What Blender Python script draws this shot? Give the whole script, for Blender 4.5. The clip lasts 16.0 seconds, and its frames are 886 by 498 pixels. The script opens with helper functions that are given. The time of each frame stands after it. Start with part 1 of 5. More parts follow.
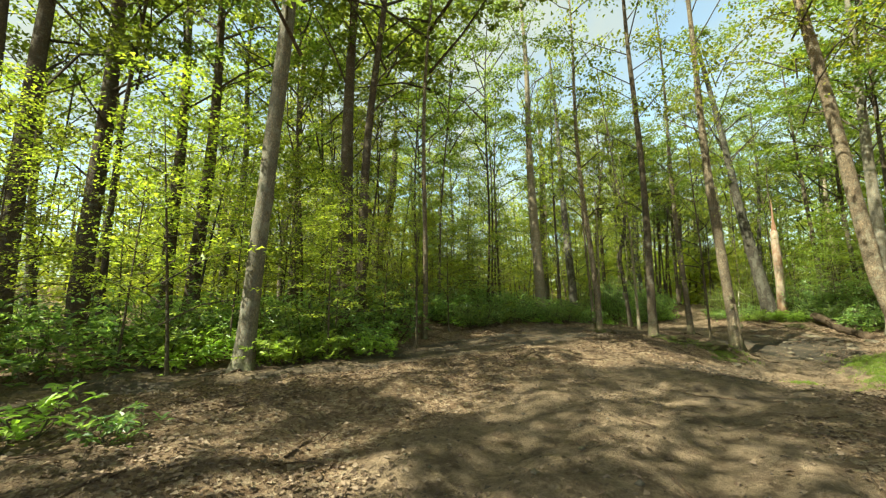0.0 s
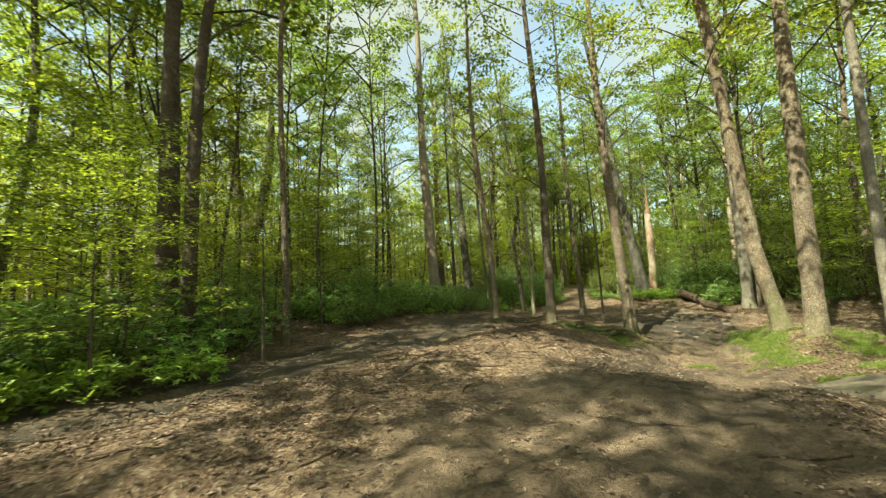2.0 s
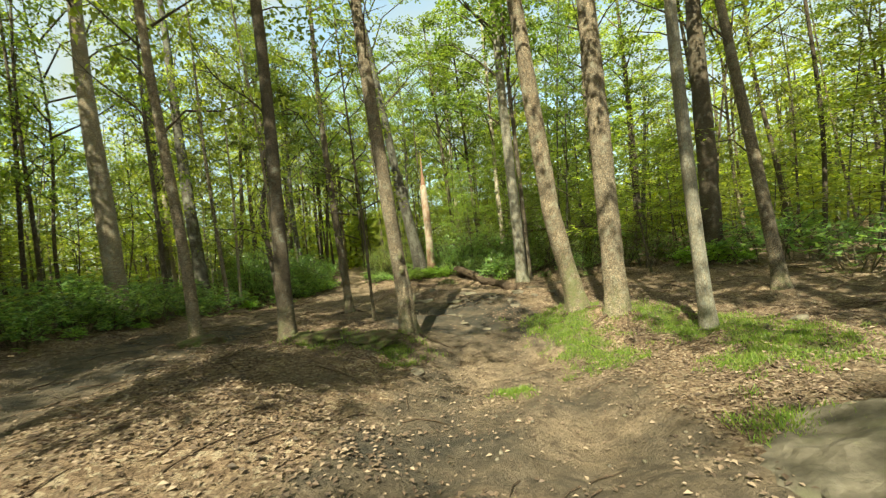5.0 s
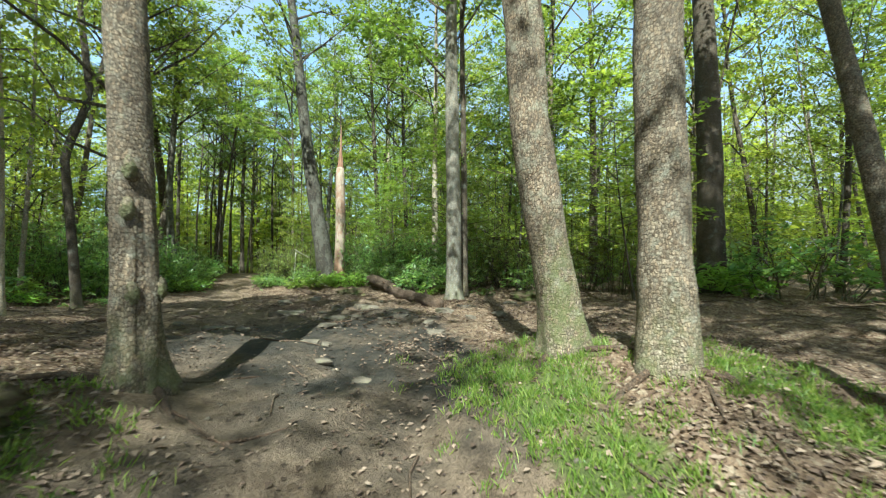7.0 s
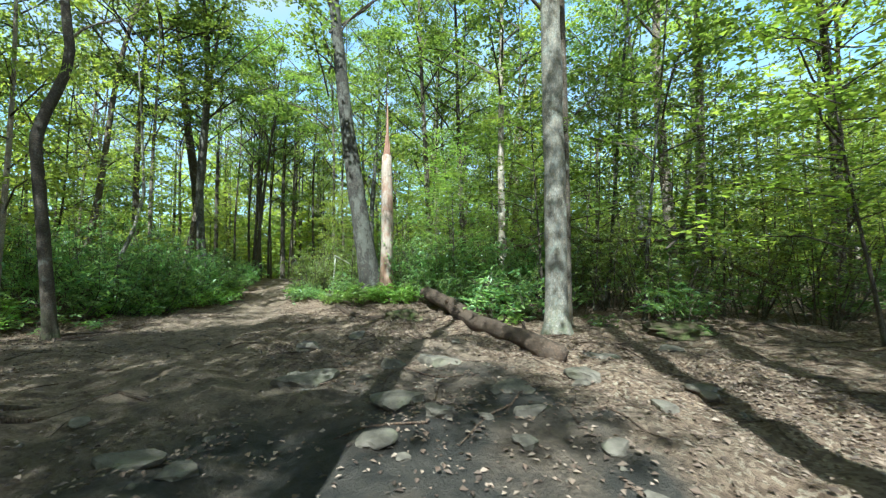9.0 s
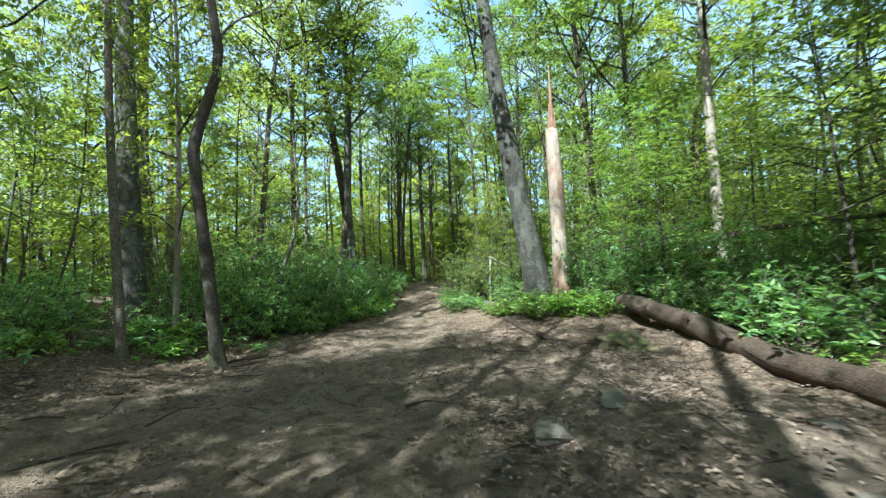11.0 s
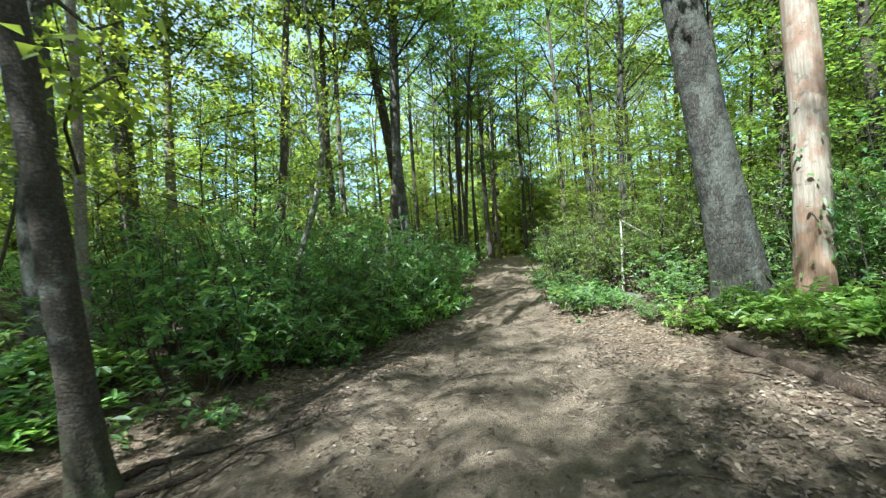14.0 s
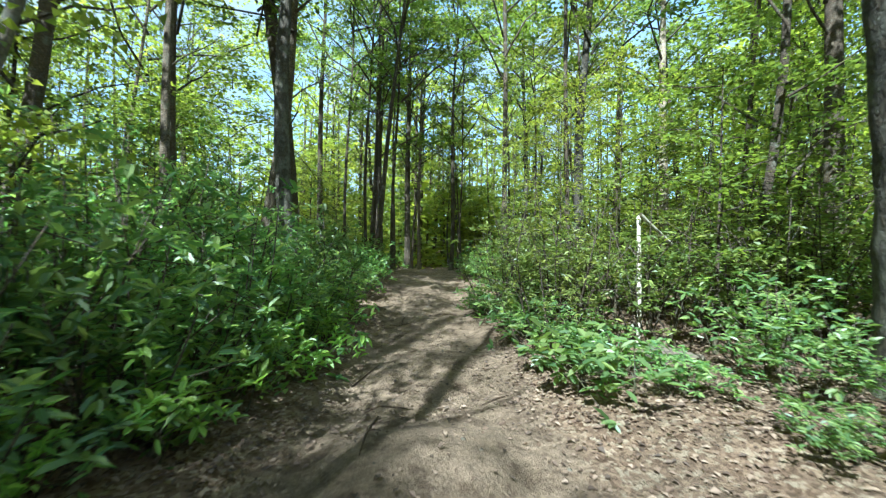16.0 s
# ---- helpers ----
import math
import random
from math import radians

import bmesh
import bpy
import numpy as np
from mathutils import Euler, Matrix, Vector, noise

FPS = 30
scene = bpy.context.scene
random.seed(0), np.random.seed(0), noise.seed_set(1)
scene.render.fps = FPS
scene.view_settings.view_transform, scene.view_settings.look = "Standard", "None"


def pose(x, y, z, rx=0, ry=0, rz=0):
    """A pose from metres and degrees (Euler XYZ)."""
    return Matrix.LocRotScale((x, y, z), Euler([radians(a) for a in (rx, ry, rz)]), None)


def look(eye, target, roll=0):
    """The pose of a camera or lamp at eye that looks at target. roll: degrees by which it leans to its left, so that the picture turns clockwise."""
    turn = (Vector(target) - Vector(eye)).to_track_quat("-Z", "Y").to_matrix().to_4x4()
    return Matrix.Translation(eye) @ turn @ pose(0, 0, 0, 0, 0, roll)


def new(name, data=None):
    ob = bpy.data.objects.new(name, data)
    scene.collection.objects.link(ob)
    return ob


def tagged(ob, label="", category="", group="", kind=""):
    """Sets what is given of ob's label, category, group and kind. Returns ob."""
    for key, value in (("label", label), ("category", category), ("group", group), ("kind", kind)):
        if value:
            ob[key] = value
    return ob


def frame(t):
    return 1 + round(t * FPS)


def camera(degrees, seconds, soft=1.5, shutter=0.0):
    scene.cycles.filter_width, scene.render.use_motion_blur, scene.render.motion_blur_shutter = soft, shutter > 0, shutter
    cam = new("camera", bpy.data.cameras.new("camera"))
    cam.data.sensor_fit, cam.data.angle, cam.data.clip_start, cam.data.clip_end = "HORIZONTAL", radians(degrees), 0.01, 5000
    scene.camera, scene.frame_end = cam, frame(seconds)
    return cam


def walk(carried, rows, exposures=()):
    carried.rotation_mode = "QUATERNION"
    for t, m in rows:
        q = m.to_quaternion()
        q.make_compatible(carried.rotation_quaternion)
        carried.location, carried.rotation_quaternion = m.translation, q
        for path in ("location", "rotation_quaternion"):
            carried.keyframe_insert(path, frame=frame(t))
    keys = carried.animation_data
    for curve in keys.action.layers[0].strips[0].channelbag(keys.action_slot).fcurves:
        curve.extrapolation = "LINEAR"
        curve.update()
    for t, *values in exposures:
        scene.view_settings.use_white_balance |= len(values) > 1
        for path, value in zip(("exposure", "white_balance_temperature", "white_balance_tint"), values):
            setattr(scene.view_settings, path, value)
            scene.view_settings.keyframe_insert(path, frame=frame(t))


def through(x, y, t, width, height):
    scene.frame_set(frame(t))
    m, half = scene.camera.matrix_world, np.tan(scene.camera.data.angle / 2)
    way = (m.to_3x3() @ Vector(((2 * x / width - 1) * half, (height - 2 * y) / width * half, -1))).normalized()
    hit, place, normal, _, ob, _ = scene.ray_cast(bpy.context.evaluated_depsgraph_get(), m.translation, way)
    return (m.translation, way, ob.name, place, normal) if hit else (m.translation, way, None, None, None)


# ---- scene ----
cam = camera(94.7, 16.0, soft=1.25, shutter=0.2)
PATH = [
    (0, (0.004, -0.679, 1.462), (0.009, 1.308, 1.693), -0.8),
    (0.5, (0.047, -0.434, 1.528), (0.09, 1.546, 1.809), -0.6),
    (1, (0.064, 0.161, 1.556), (0.205, 2.139, 1.812), 0.1),
    (1.5, (0.312, 0.778, 1.597), (0.583, 2.75, 1.796), -1.3),
    (2, (0.744, 1.701, 1.501), (1.239, 3.632, 1.658), -2.9),
    (2.5, (1.312, 2.533, 1.532), (1.993, 4.412, 1.599), -5.5),
    (3, (1.749, 3.402, 1.464), (2.629, 5.197, 1.515), -5.3),
    (3.5, (2.31, 4.311, 1.439), (3.358, 6.014, 1.429), -4.6),
    (4, (3.123, 4.717, 1.361), (4.271, 6.354, 1.344), -7.2),
    (4.5, (3.551, 5.4, 1.419), (4.82, 6.946, 1.412), -7.2),
    (5, (4.095, 5.821, 1.384), (5.477, 7.267, 1.378), -5.9),
    (5.2, (4.349, 6.078, 1.338), (5.776, 7.48, 1.334), -5.5),
    (7.3, (8.88, 9.419, 0.513), (10.471, 10.627, 0.613), 0.1),
    (7.5, (9.163, 9.804, 0.545), (10.738, 11.032, 0.64), -0.1),
    (8, (9.783, 10.579, 0.563), (11.316, 11.859, 0.673), 0.0),
    (8.2, (9.999, 10.844, 0.619), (11.519, 12.139, 0.731), 0.3),
    (10.3, (11.091, 13.697, 1.1), (12.307, 15.282, 1.193), -2.6),
    (10.5, (11.164, 13.955, 1.113), (12.315, 15.588, 1.209), -2.7),
    (11, (11.259, 14.877, 1.102), (12.234, 16.621, 1.202), -2.6),
    (11.5, (11.714, 15.944, 1.148), (12.519, 17.772, 1.24), -6.3),
    (12, (11.703, 17.145, 1.17), (12.386, 19.021, 1.283), -3.3),
    (12.5, (11.819, 18.258, 1.192), (12.44, 20.157, 1.282), -0.8),
    (13, (12.055, 19.048, 1.105), (12.667, 20.95, 1.176), -1.8),
    (13.5, (12.325, 19.554, 1.154), (12.955, 21.452, 1.153), -4.3),
    (14, (12.744, 20.113, 1.155), (13.493, 21.967, 1.149), -3.9),
    (14.5, (13.19, 21.248, 0.966), (14.079, 23.04, 0.963), -1.0),
    (15, (13.616, 22.201, 0.98), (14.603, 23.941, 0.994), 0.2),
    (15.5, (14.254, 23.067, 0.931), (15.303, 24.77, 0.958), 0.5),
    (16, (14.997, 24.356, 0.907), (16.103, 26.023, 0.943), 0.9),
]
walk(cam, [(t, look(eye, target, roll)) for t, eye, target, roll in PATH],
     exposures=[(0.0, 1.49, 7150, -14), (5.2, 1.51, 7200, -14), (7.3, 1.50, 5250, -11), (10.3, 1.72, 4900, -9), (16.0, 1.74, 4900, -8)])

# ---- daylight ----
SUN_BEARING, SUN_HEIGHT = radians(240), radians(49)
world = bpy.data.worlds.new("sky")
scene.world = world
world.use_nodes = True
wt = world.node_tree
wt.nodes.clear()
w_out = wt.nodes.new("ShaderNodeOutputWorld")
w_bg = wt.nodes.new("ShaderNodeBackground")
w_sky = wt.nodes.new("ShaderNodeTexSky")
w_sky.sky_type = "NISHITA"
w_sky.sun_disc = False
w_sky.sun_elevation, w_sky.sun_rotation = SUN_HEIGHT, SUN_BEARING
w_tc = wt.nodes.new("ShaderNodeTexCoord")
w_no = wt.nodes.new("ShaderNodeTexNoise")
w_no.inputs["Scale"].default_value, w_no.inputs["Detail"].default_value = 3.0, 6.0
w_ra = wt.nodes.new("ShaderNodeValToRGB")
w_ra.color_ramp.elements[0].position, w_ra.color_ramp.elements[1].position = 0.38, 0.6
w_ra.color_ramp.elements[0].color = (0.3, 0.3, 0.3, 1)
w_mx = wt.nodes.new("ShaderNodeMixRGB")
w_mx.inputs[2].default_value = (1.85, 1.88, 2.0, 1)
wt.links.new(w_tc.outputs["Generated"], w_no.inputs["Vector"])
wt.links.new(w_no.outputs["Fac"], w_ra.inputs[0])
wt.links.new(w_ra.outputs[0], w_mx.inputs[0])
wt.links.new(w_sky.outputs[0], w_mx.inputs[1])
wt.links.new(w_mx.outputs[0], w_bg.inputs["Color"])
w_bg.inputs["Strength"].default_value = 0.15
wt.links.new(w_bg.outputs[0], w_out.inputs[0])

sun_data = bpy.data.lights.new("sun", "SUN")
sun_data.energy, sun_data.angle, sun_data.color = 5.0, radians(0.53), (1.0, 0.94, 0.84)
sun = new("sun", sun_data)
to_sun = Vector((math.sin(SUN_BEARING) * math.cos(SUN_HEIGHT), math.cos(SUN_BEARING) * math.cos(SUN_HEIGHT), math.sin(SUN_HEIGHT)))
sun.matrix_world = look(to_sun * 60, (0, 0, 0))


# ---- materials ----
class Mat:
    """A small helper round a node material."""

    def __init__(self, name, rough=0.8):
        self.m = bpy.data.materials.new(name)
        self.m.use_nodes = True
        self.t = self.m.node_tree
        self.b = self.t.nodes["Principled BSDF"]
        self.out = self.t.nodes["Material Output"]
        self.b.inputs["Roughness"].default_value = rough
        self.b.inputs["Specular IOR Level"].default_value = 0.3

    def node(self, kind, **values):
        n = self.t.nodes.new(kind)
        for k, v in values.items():
            n.inputs[k.replace("_", " ")].default_value = v
        return n

    def link(self, a, b):
        self.t.links.new(a, b)

    def coords(self, scale=(1, 1, 1), kind="Object"):
        tc = self.node("ShaderNodeTexCoord")
        mp = self.node("ShaderNodeMapping")
        mp.inputs["Scale"].default_value = scale
        self.link(tc.outputs[kind], mp.inputs[0])
        return mp.outputs[0]

    def noise(self, vec, scale, detail=4.0, rough=0.55):
        n = self.node("ShaderNodeTexNoise", Scale=scale, Detail=detail, Roughness=rough)
        self.link(vec, n.inputs["Vector"])
        return n.outputs["Fac"]

    def ramp(self, fac, *stops):
        r = self.node("ShaderNodeValToRGB")
        e = r.color_ramp.elements
        while len(e) < len(stops):
            e.new(0.5)
        for el, (p, c) in zip(e, stops):
            el.position = p
            el.color = (*c, 1) if isinstance(c, tuple) else (c, c, c, 1)
        self.link(fac, r.inputs[0])
        return r.outputs[0]

    def mix(self, fac, a, b, mode="MIX"):
        n = self.node("ShaderNodeMixRGB")
        n.blend_type = mode
        for k, v in ((0, fac), (1, a), (2, b)):
            if isinstance(v, (int, float)):
                n.inputs[k].default_value = v
            elif isinstance(v, tuple):
                n.inputs[k].default_value = (*v, 1)
            else:
                self.link(v, n.inputs[k])
        return n.outputs[0]

    def math(self, op, a, b=0.0):
        n = self.node("ShaderNodeMath")
        n.operation = op
        for k, v in ((0, a), (1, b)):
            if isinstance(v, (int, float)):
                n.inputs[k].default_value = v
            else:
                self.link(v, n.inputs[k])
        return n.outputs[0]

    def colour(self, c):
        self.link(c, self.b.inputs["Base Color"])

    def bump(self, height, strength=0.5, distance=0.02):
        n = self.node("ShaderNodeBump", Strength=strength, Distance=distance)
        self.link(height, n.inputs["Height"])
        self.link(n.outputs[0], self.b.inputs["Normal"])


def bark(name, dark, light, lichen, moss=0.5, fissure=1.0, lichen_at=0.6, moss_top=0.3, plate=44.0, tall=0.62, blotch=0.0):
    """Scaly bark: overlapping plates whose lower lips stand off, broken cracks between them, lichen, and moss at the foot."""
    m = Mat(name, 0.9)
    v = m.coords((1, 1, tall))
    fine = m.coords((1, 1, 1))
    n1 = m.node("ShaderNodeTexNoise", Scale=11.0, Detail=5.0, Roughness=0.65)
    m.link(v, n1.inputs["Vector"])
    sc = m.node("ShaderNodeVectorMath")
    sc.operation = "SCALE"
    sc.inputs["Scale"].default_value = 0.028
    m.link(n1.outputs["Color"], sc.inputs[0])
    warp = m.node("ShaderNodeVectorMath")
    m.link(v, warp.inputs[0])
    m.link(sc.outputs[0], warp.inputs[1])

    def plates(scale, feature):
        vo = m.node("ShaderNodeTexVoronoi", Scale=scale)
        vo.feature, vo.distance = feature, "CHEBYCHEV"
        vo.inputs["Randomness"].default_value = 0.9
        m.link(warp.outputs[0], vo.inputs["Vector"])
        return vo

    def gaps(scale):
        return m.math("SUBTRACT", plates(scale, "F2").outputs["Distance"], plates(scale, "F1").outputs["Distance"])

    f1 = plates(plate, "F1")
    away = m.node("ShaderNodeVectorMath")
    away.operation = "SUBTRACT"
    m.link(warp.outputs[0], away.inputs[0])
    m.link(f1.outputs["Position"], away.inputs[1])
    local = m.node("ShaderNodeSeparateXYZ")
    m.link(away.outputs[0], local.inputs[0])
    lip = m.math("SUBTRACT", 0.5, m.math("MULTIPLY", local.outputs[2], plate * 0.6))
    broken = m.math("ADD", gaps(plate), m.math("MULTIPLY", m.math("SUBTRACT", m.noise(v, 16.0, 3.0), 0.46), 0.35))
    # Cracks are coloured darker below each lip, painting the shade there.
    lip_shade = m.ramp(lip, (0.2, 0.55), (0.7, 1.0))
    crack = m.math("SUBTRACT", 1.0, m.math("MULTIPLY", lip_shade, m.ramp(broken, (0.05, 1.0), (0.17, 0.6), (0.32, 0.0))))
    small = m.ramp(gaps(plate * 3.0), (0.0, 0.6), (0.2, 1.0))
    cell = m.node("ShaderNodeSeparateColor")
    m.link(f1.outputs["Color"], cell.inputs[0])
    grain = m.noise(v, 85.0, 6.0, 0.72)
    ridge = m.mix(0.6, crack, small, "MULTIPLY")
    h = m.mix(0.3, m.math("MULTIPLY", ridge, m.math("ADD", 0.75, m.math("MULTIPLY", lip, 0.35))), grain)
    tone = m.math("MULTIPLY", m.math("ADD", 0.1, m.math("MULTIPLY", ridge, 0.9)), m.math("ADD", m.math("MULTIPLY", cell.outputs[0], 0.6), m.math("MULTIPLY", grain, 0.95)))
    big = m.noise(fine, 1.6, 5.0, 0.65)
    c = m.mix(tone, dark, light)
    c = m.mix(m.math("MULTIPLY", cell.outputs[2], 0.5), c, m.mix(1.0, c, (1.18, 0.9, 0.66), "MULTIPLY"))
    c = m.mix(m.ramp(m.noise(fine, 4.6, 7.0, 0.75), (lichen_at - 0.06, 0.0), (lichen_at + 0.08, 0.75)), c, m.mix(grain, m.mix(0.5, lichen, dark), lichen))
    c = m.mix(m.ramp(big, (0.42, 0.0), (0.62, 0.7)), c, m.mix(0.6, c, dark))
    if blotch:
        c = m.mix(m.ramp(m.noise(m.coords((1, 1, 0.6)), 2.3, 6.0, 0.7), (0.5, 0.0), (0.57, blotch)), c, m.mix(grain, m.mix(0.3, lichen, light), m.mix(1.0, lichen, (1.2, 1.17, 1.08), "MULTIPLY")))
        c = m.mix(m.ramp(m.noise(m.coords((1.2, 1.2, 1.0)), 3.1, 6.0, 0.72), (0.55, 0.0), (0.62, blotch)), c, dark)
    oi = m.node("ShaderNodeObjectInfo")
    hv = m.node("ShaderNodeHueSaturation")
    m.link(c, hv.inputs["Color"])
    m.link(m.math("ADD", m.math("MULTIPLY", oi.outputs["Random"], 0.5), 0.72), hv.inputs["Value"])
    c = hv.outputs[0]
    if moss:
        sep = m.node("ShaderNodeSeparateXYZ")
        tc = m.node("ShaderNodeTexCoord")
        m.link(tc.outputs["Object"], sep.inputs[0])
        low = m.math("SUBTRACT", m.math("ADD", moss_top, m.math("MULTIPLY", m.noise(fine, 4.0, 5.0, 0.7), 0.9 + moss_top)), sep.outputs[2])
        patch = m.math("MULTIPLY", m.ramp(low, (0.2, 0.0), (1.0, 1.0)), m.ramp(m.noise(fine, 6.0, 7.0, 0.75), (0.42, 0.0), (0.55, 1.0)))
        c = m.mix(m.math("MULTIPLY", patch, moss), c, m.mix(grain, (0.075, 0.09, 0.03), (0.25, 0.25, 0.10)))
    m.colour(c)
    m.bump(h, 0.8 * fissure, 0.018)
    return m.m


BARK = bark("bark_grey_brown", (0.05, 0.037, 0.027), (0.37, 0.30, 0.225), (0.42, 0.40, 0.31), 0.55)
BARK_MOSSY = bark("bark_scaly_mossy_foot", (0.05, 0.037, 0.027), (0.39, 0.31, 0.23), (0.43, 0.40, 0.30), 0.7, 1.0, 0.58, 0.75)
BARK_LOG = bark("bark_fallen_wood", (0.045, 0.03, 0.02), (0.19, 0.13, 0.092), (0.20, 0.19, 0.14), 0.0, 1.0, 0.64)
BARK_DARK = bark("bark_dark", (0.045, 0.035, 0.026), (0.165, 0.13, 0.098), (0.30, 0.30, 0.25), 0.45, 1.0, 0.6)
BARK_PALE = bark("bark_pale_blotched", (0.17, 0.135, 0.10), (0.58, 0.49, 0.38), (0.5, 0.47, 0.38), 0.3, 0.6, 0.55)
BARK_SMOOTH = bark("bark_smooth_grey", (0.10, 0.09, 0.075), (0.29, 0.26, 0.215), (0.33, 0.33, 0.27), 0.4, 0.5, 0.58, plate=42.0, tall=0.35)
BARK_OLD = bark("bark_old_furrowed", (0.035, 0.03, 0.025), (0.12, 0.104, 0.085), (0.25, 0.24, 0.2), 0.3, 1.2, 0.57, plate=30.0, tall=0.3, blotch=0.32)


def bare_wood():
    m = Mat("bare_weathered_wood", 0.75)
    v = m.coords((9, 9, 0.7))
    g = m.noise(v, 3.0, 6.0, 0.7)
    c = m.ramp(g, (0.3, (0.20, 0.14, 0.10)), (0.55, (0.34, 0.26, 0.20)), (0.8, (0.45, 0.38, 0.31)))
    blot = m.noise(m.coords((1, 1, 0.6)), 2.4, 5.0, 0.65)
    c = m.mix(m.ramp(blot, (0.5, 0.0), (0.6, 0.8)), c, (0.25, 0.13, 0.08))
    c = m.mix(m.ramp(m.noise(m.coords(), 6.0, 5.0), (0.58, 0.0), (0.64, 0.6)), c, (0.12, 0.09, 0.065))
    sep = m.node("ShaderNodeSeparateXYZ")
    m.link(m.node("ShaderNodeTexCoord").outputs["Object"], sep.inputs[0])
    peeled = m.math("SUBTRACT", m.math("MULTIPLY", m.noise(m.coords((1, 1, 0.5)), 3.0, 5.0, 0.65), 2.6), sep.outputs[2])
    c = m.mix(m.ramp(peeled, (0.1, 0.0), (0.3, 0.8)), c, m.ramp(g, (0.3, (0.21, 0.10, 0.055)), (0.75, (0.40, 0.235, 0.15))))
    m.colour(c)
    m.bump(g, 0.5, 0.02)
    return m.m


WOOD = bare_wood()


def split_wood():
    m = Mat("fresh_split_wood", 0.8)
    g = m.noise(m.coords((14, 14, 0.8)), 3.0, 6.0, 0.7)
    m.colour(m.ramp(g, (0.3, (0.13, 0.065, 0.042)), (0.55, (0.27, 0.14, 0.09)), (0.8, (0.40, 0.26, 0.18))))
    m.bump(g, 0.7, 0.02)
    return m.m


SPLIT = split_wood()


def bleached_wood():
    m = Mat("bleached_dead_wood", 0.8)
    g = m.noise(m.coords((20, 20, 2)), 4.0, 6.0, 0.7)
    m.colour(m.ramp(g, (0.3, (0.33, 0.28, 0.21)), (0.7, (0.62, 0.57, 0.47))))
    m.bump(g, 0.5, 0.01)
    return m.m


BLEACHED = bleached_wood()


def leaf_mat(name, c1, c2, c3, through, gloss=0.45, share=0.45):
    m = Mat(name, gloss)
    m.b.inputs["Specular IOR Level"].default_value = 0.5
    geo = m.node("ShaderNodeNewGeometry")
    oi = m.node("ShaderNodeObjectInfo")
    c = m.ramp(geo.outputs["Random Per Island"], (0.0, c1), (0.55, c2), (1.0, c3))
    hv = m.node("ShaderNodeHueSaturation")
    m.link(c, hv.inputs["Color"])
    m.link(m.math("ADD", m.math("MULTIPLY", oi.outputs["Random"], 0.03), 0.485), hv.inputs["Hue"])
    m.link(m.math("ADD", m.math("MULTIPLY", oi.outputs["Random"], 0.5), 0.72), hv.inputs["Value"])
    m.colour(hv.outputs[0])
    tr = m.node("ShaderNodeBsdfTranslucent")
    tint = m.mix(1.0, hv.outputs[0], through, "MULTIPLY")
    m.link(tint, tr.inputs["Color"])
    mx = m.node("ShaderNodeMixShader", Fac=share)
    m.link(m.b.outputs[0], mx.inputs[1])
    m.link(tr.outputs[0], mx.inputs[2])
    m.link(mx.outputs[0], m.out.inputs["Surface"])
    return m.m


LEAF = leaf_mat("broad_leaf_fresh_green", (0.124, 0.165, 0.043), (0.207, 0.245, 0.058), (0.315, 0.335, 0.08), (2.08, 1.97, 0.82), 0.4, 0.58)
LEAF_DEEP = leaf_mat("broad_leaf_deep_green", (0.08, 0.112, 0.035), (0.125, 0.162, 0.045), (0.192, 0.228, 0.06), (2.08, 2.05, 0.87), 0.4, 0.52)
LAUREL = leaf_mat("laurel_leaf", (0.08, 0.137, 0.056), (0.16, 0.23, 0.085), (0.29, 0.345, 0.125), (2.0, 2.1, 1.0), 0.36, 0.48)
SHOOT = leaf_mat("bright_shoot_leaf", (0.17, 0.26, 0.06), (0.27, 0.37, 0.08), (0.38, 0.46, 0.115), (1.9, 2.1, 1.0), 0.36, 0.4)
GRASS = leaf_mat("grass_blade", (0.10, 0.16, 0.025), (0.17, 0.225, 0.035), (0.28, 0.30, 0.07), (1.6, 1.7, 0.9), 0.5, 0.4)
DRY = leaf_mat("dry_leaf", (0.06, 0.038, 0.026), (0.165, 0.105, 0.07), (0.36, 0.26, 0.185), (1.1, 1.0, 0.8), 0.7, 0.15)


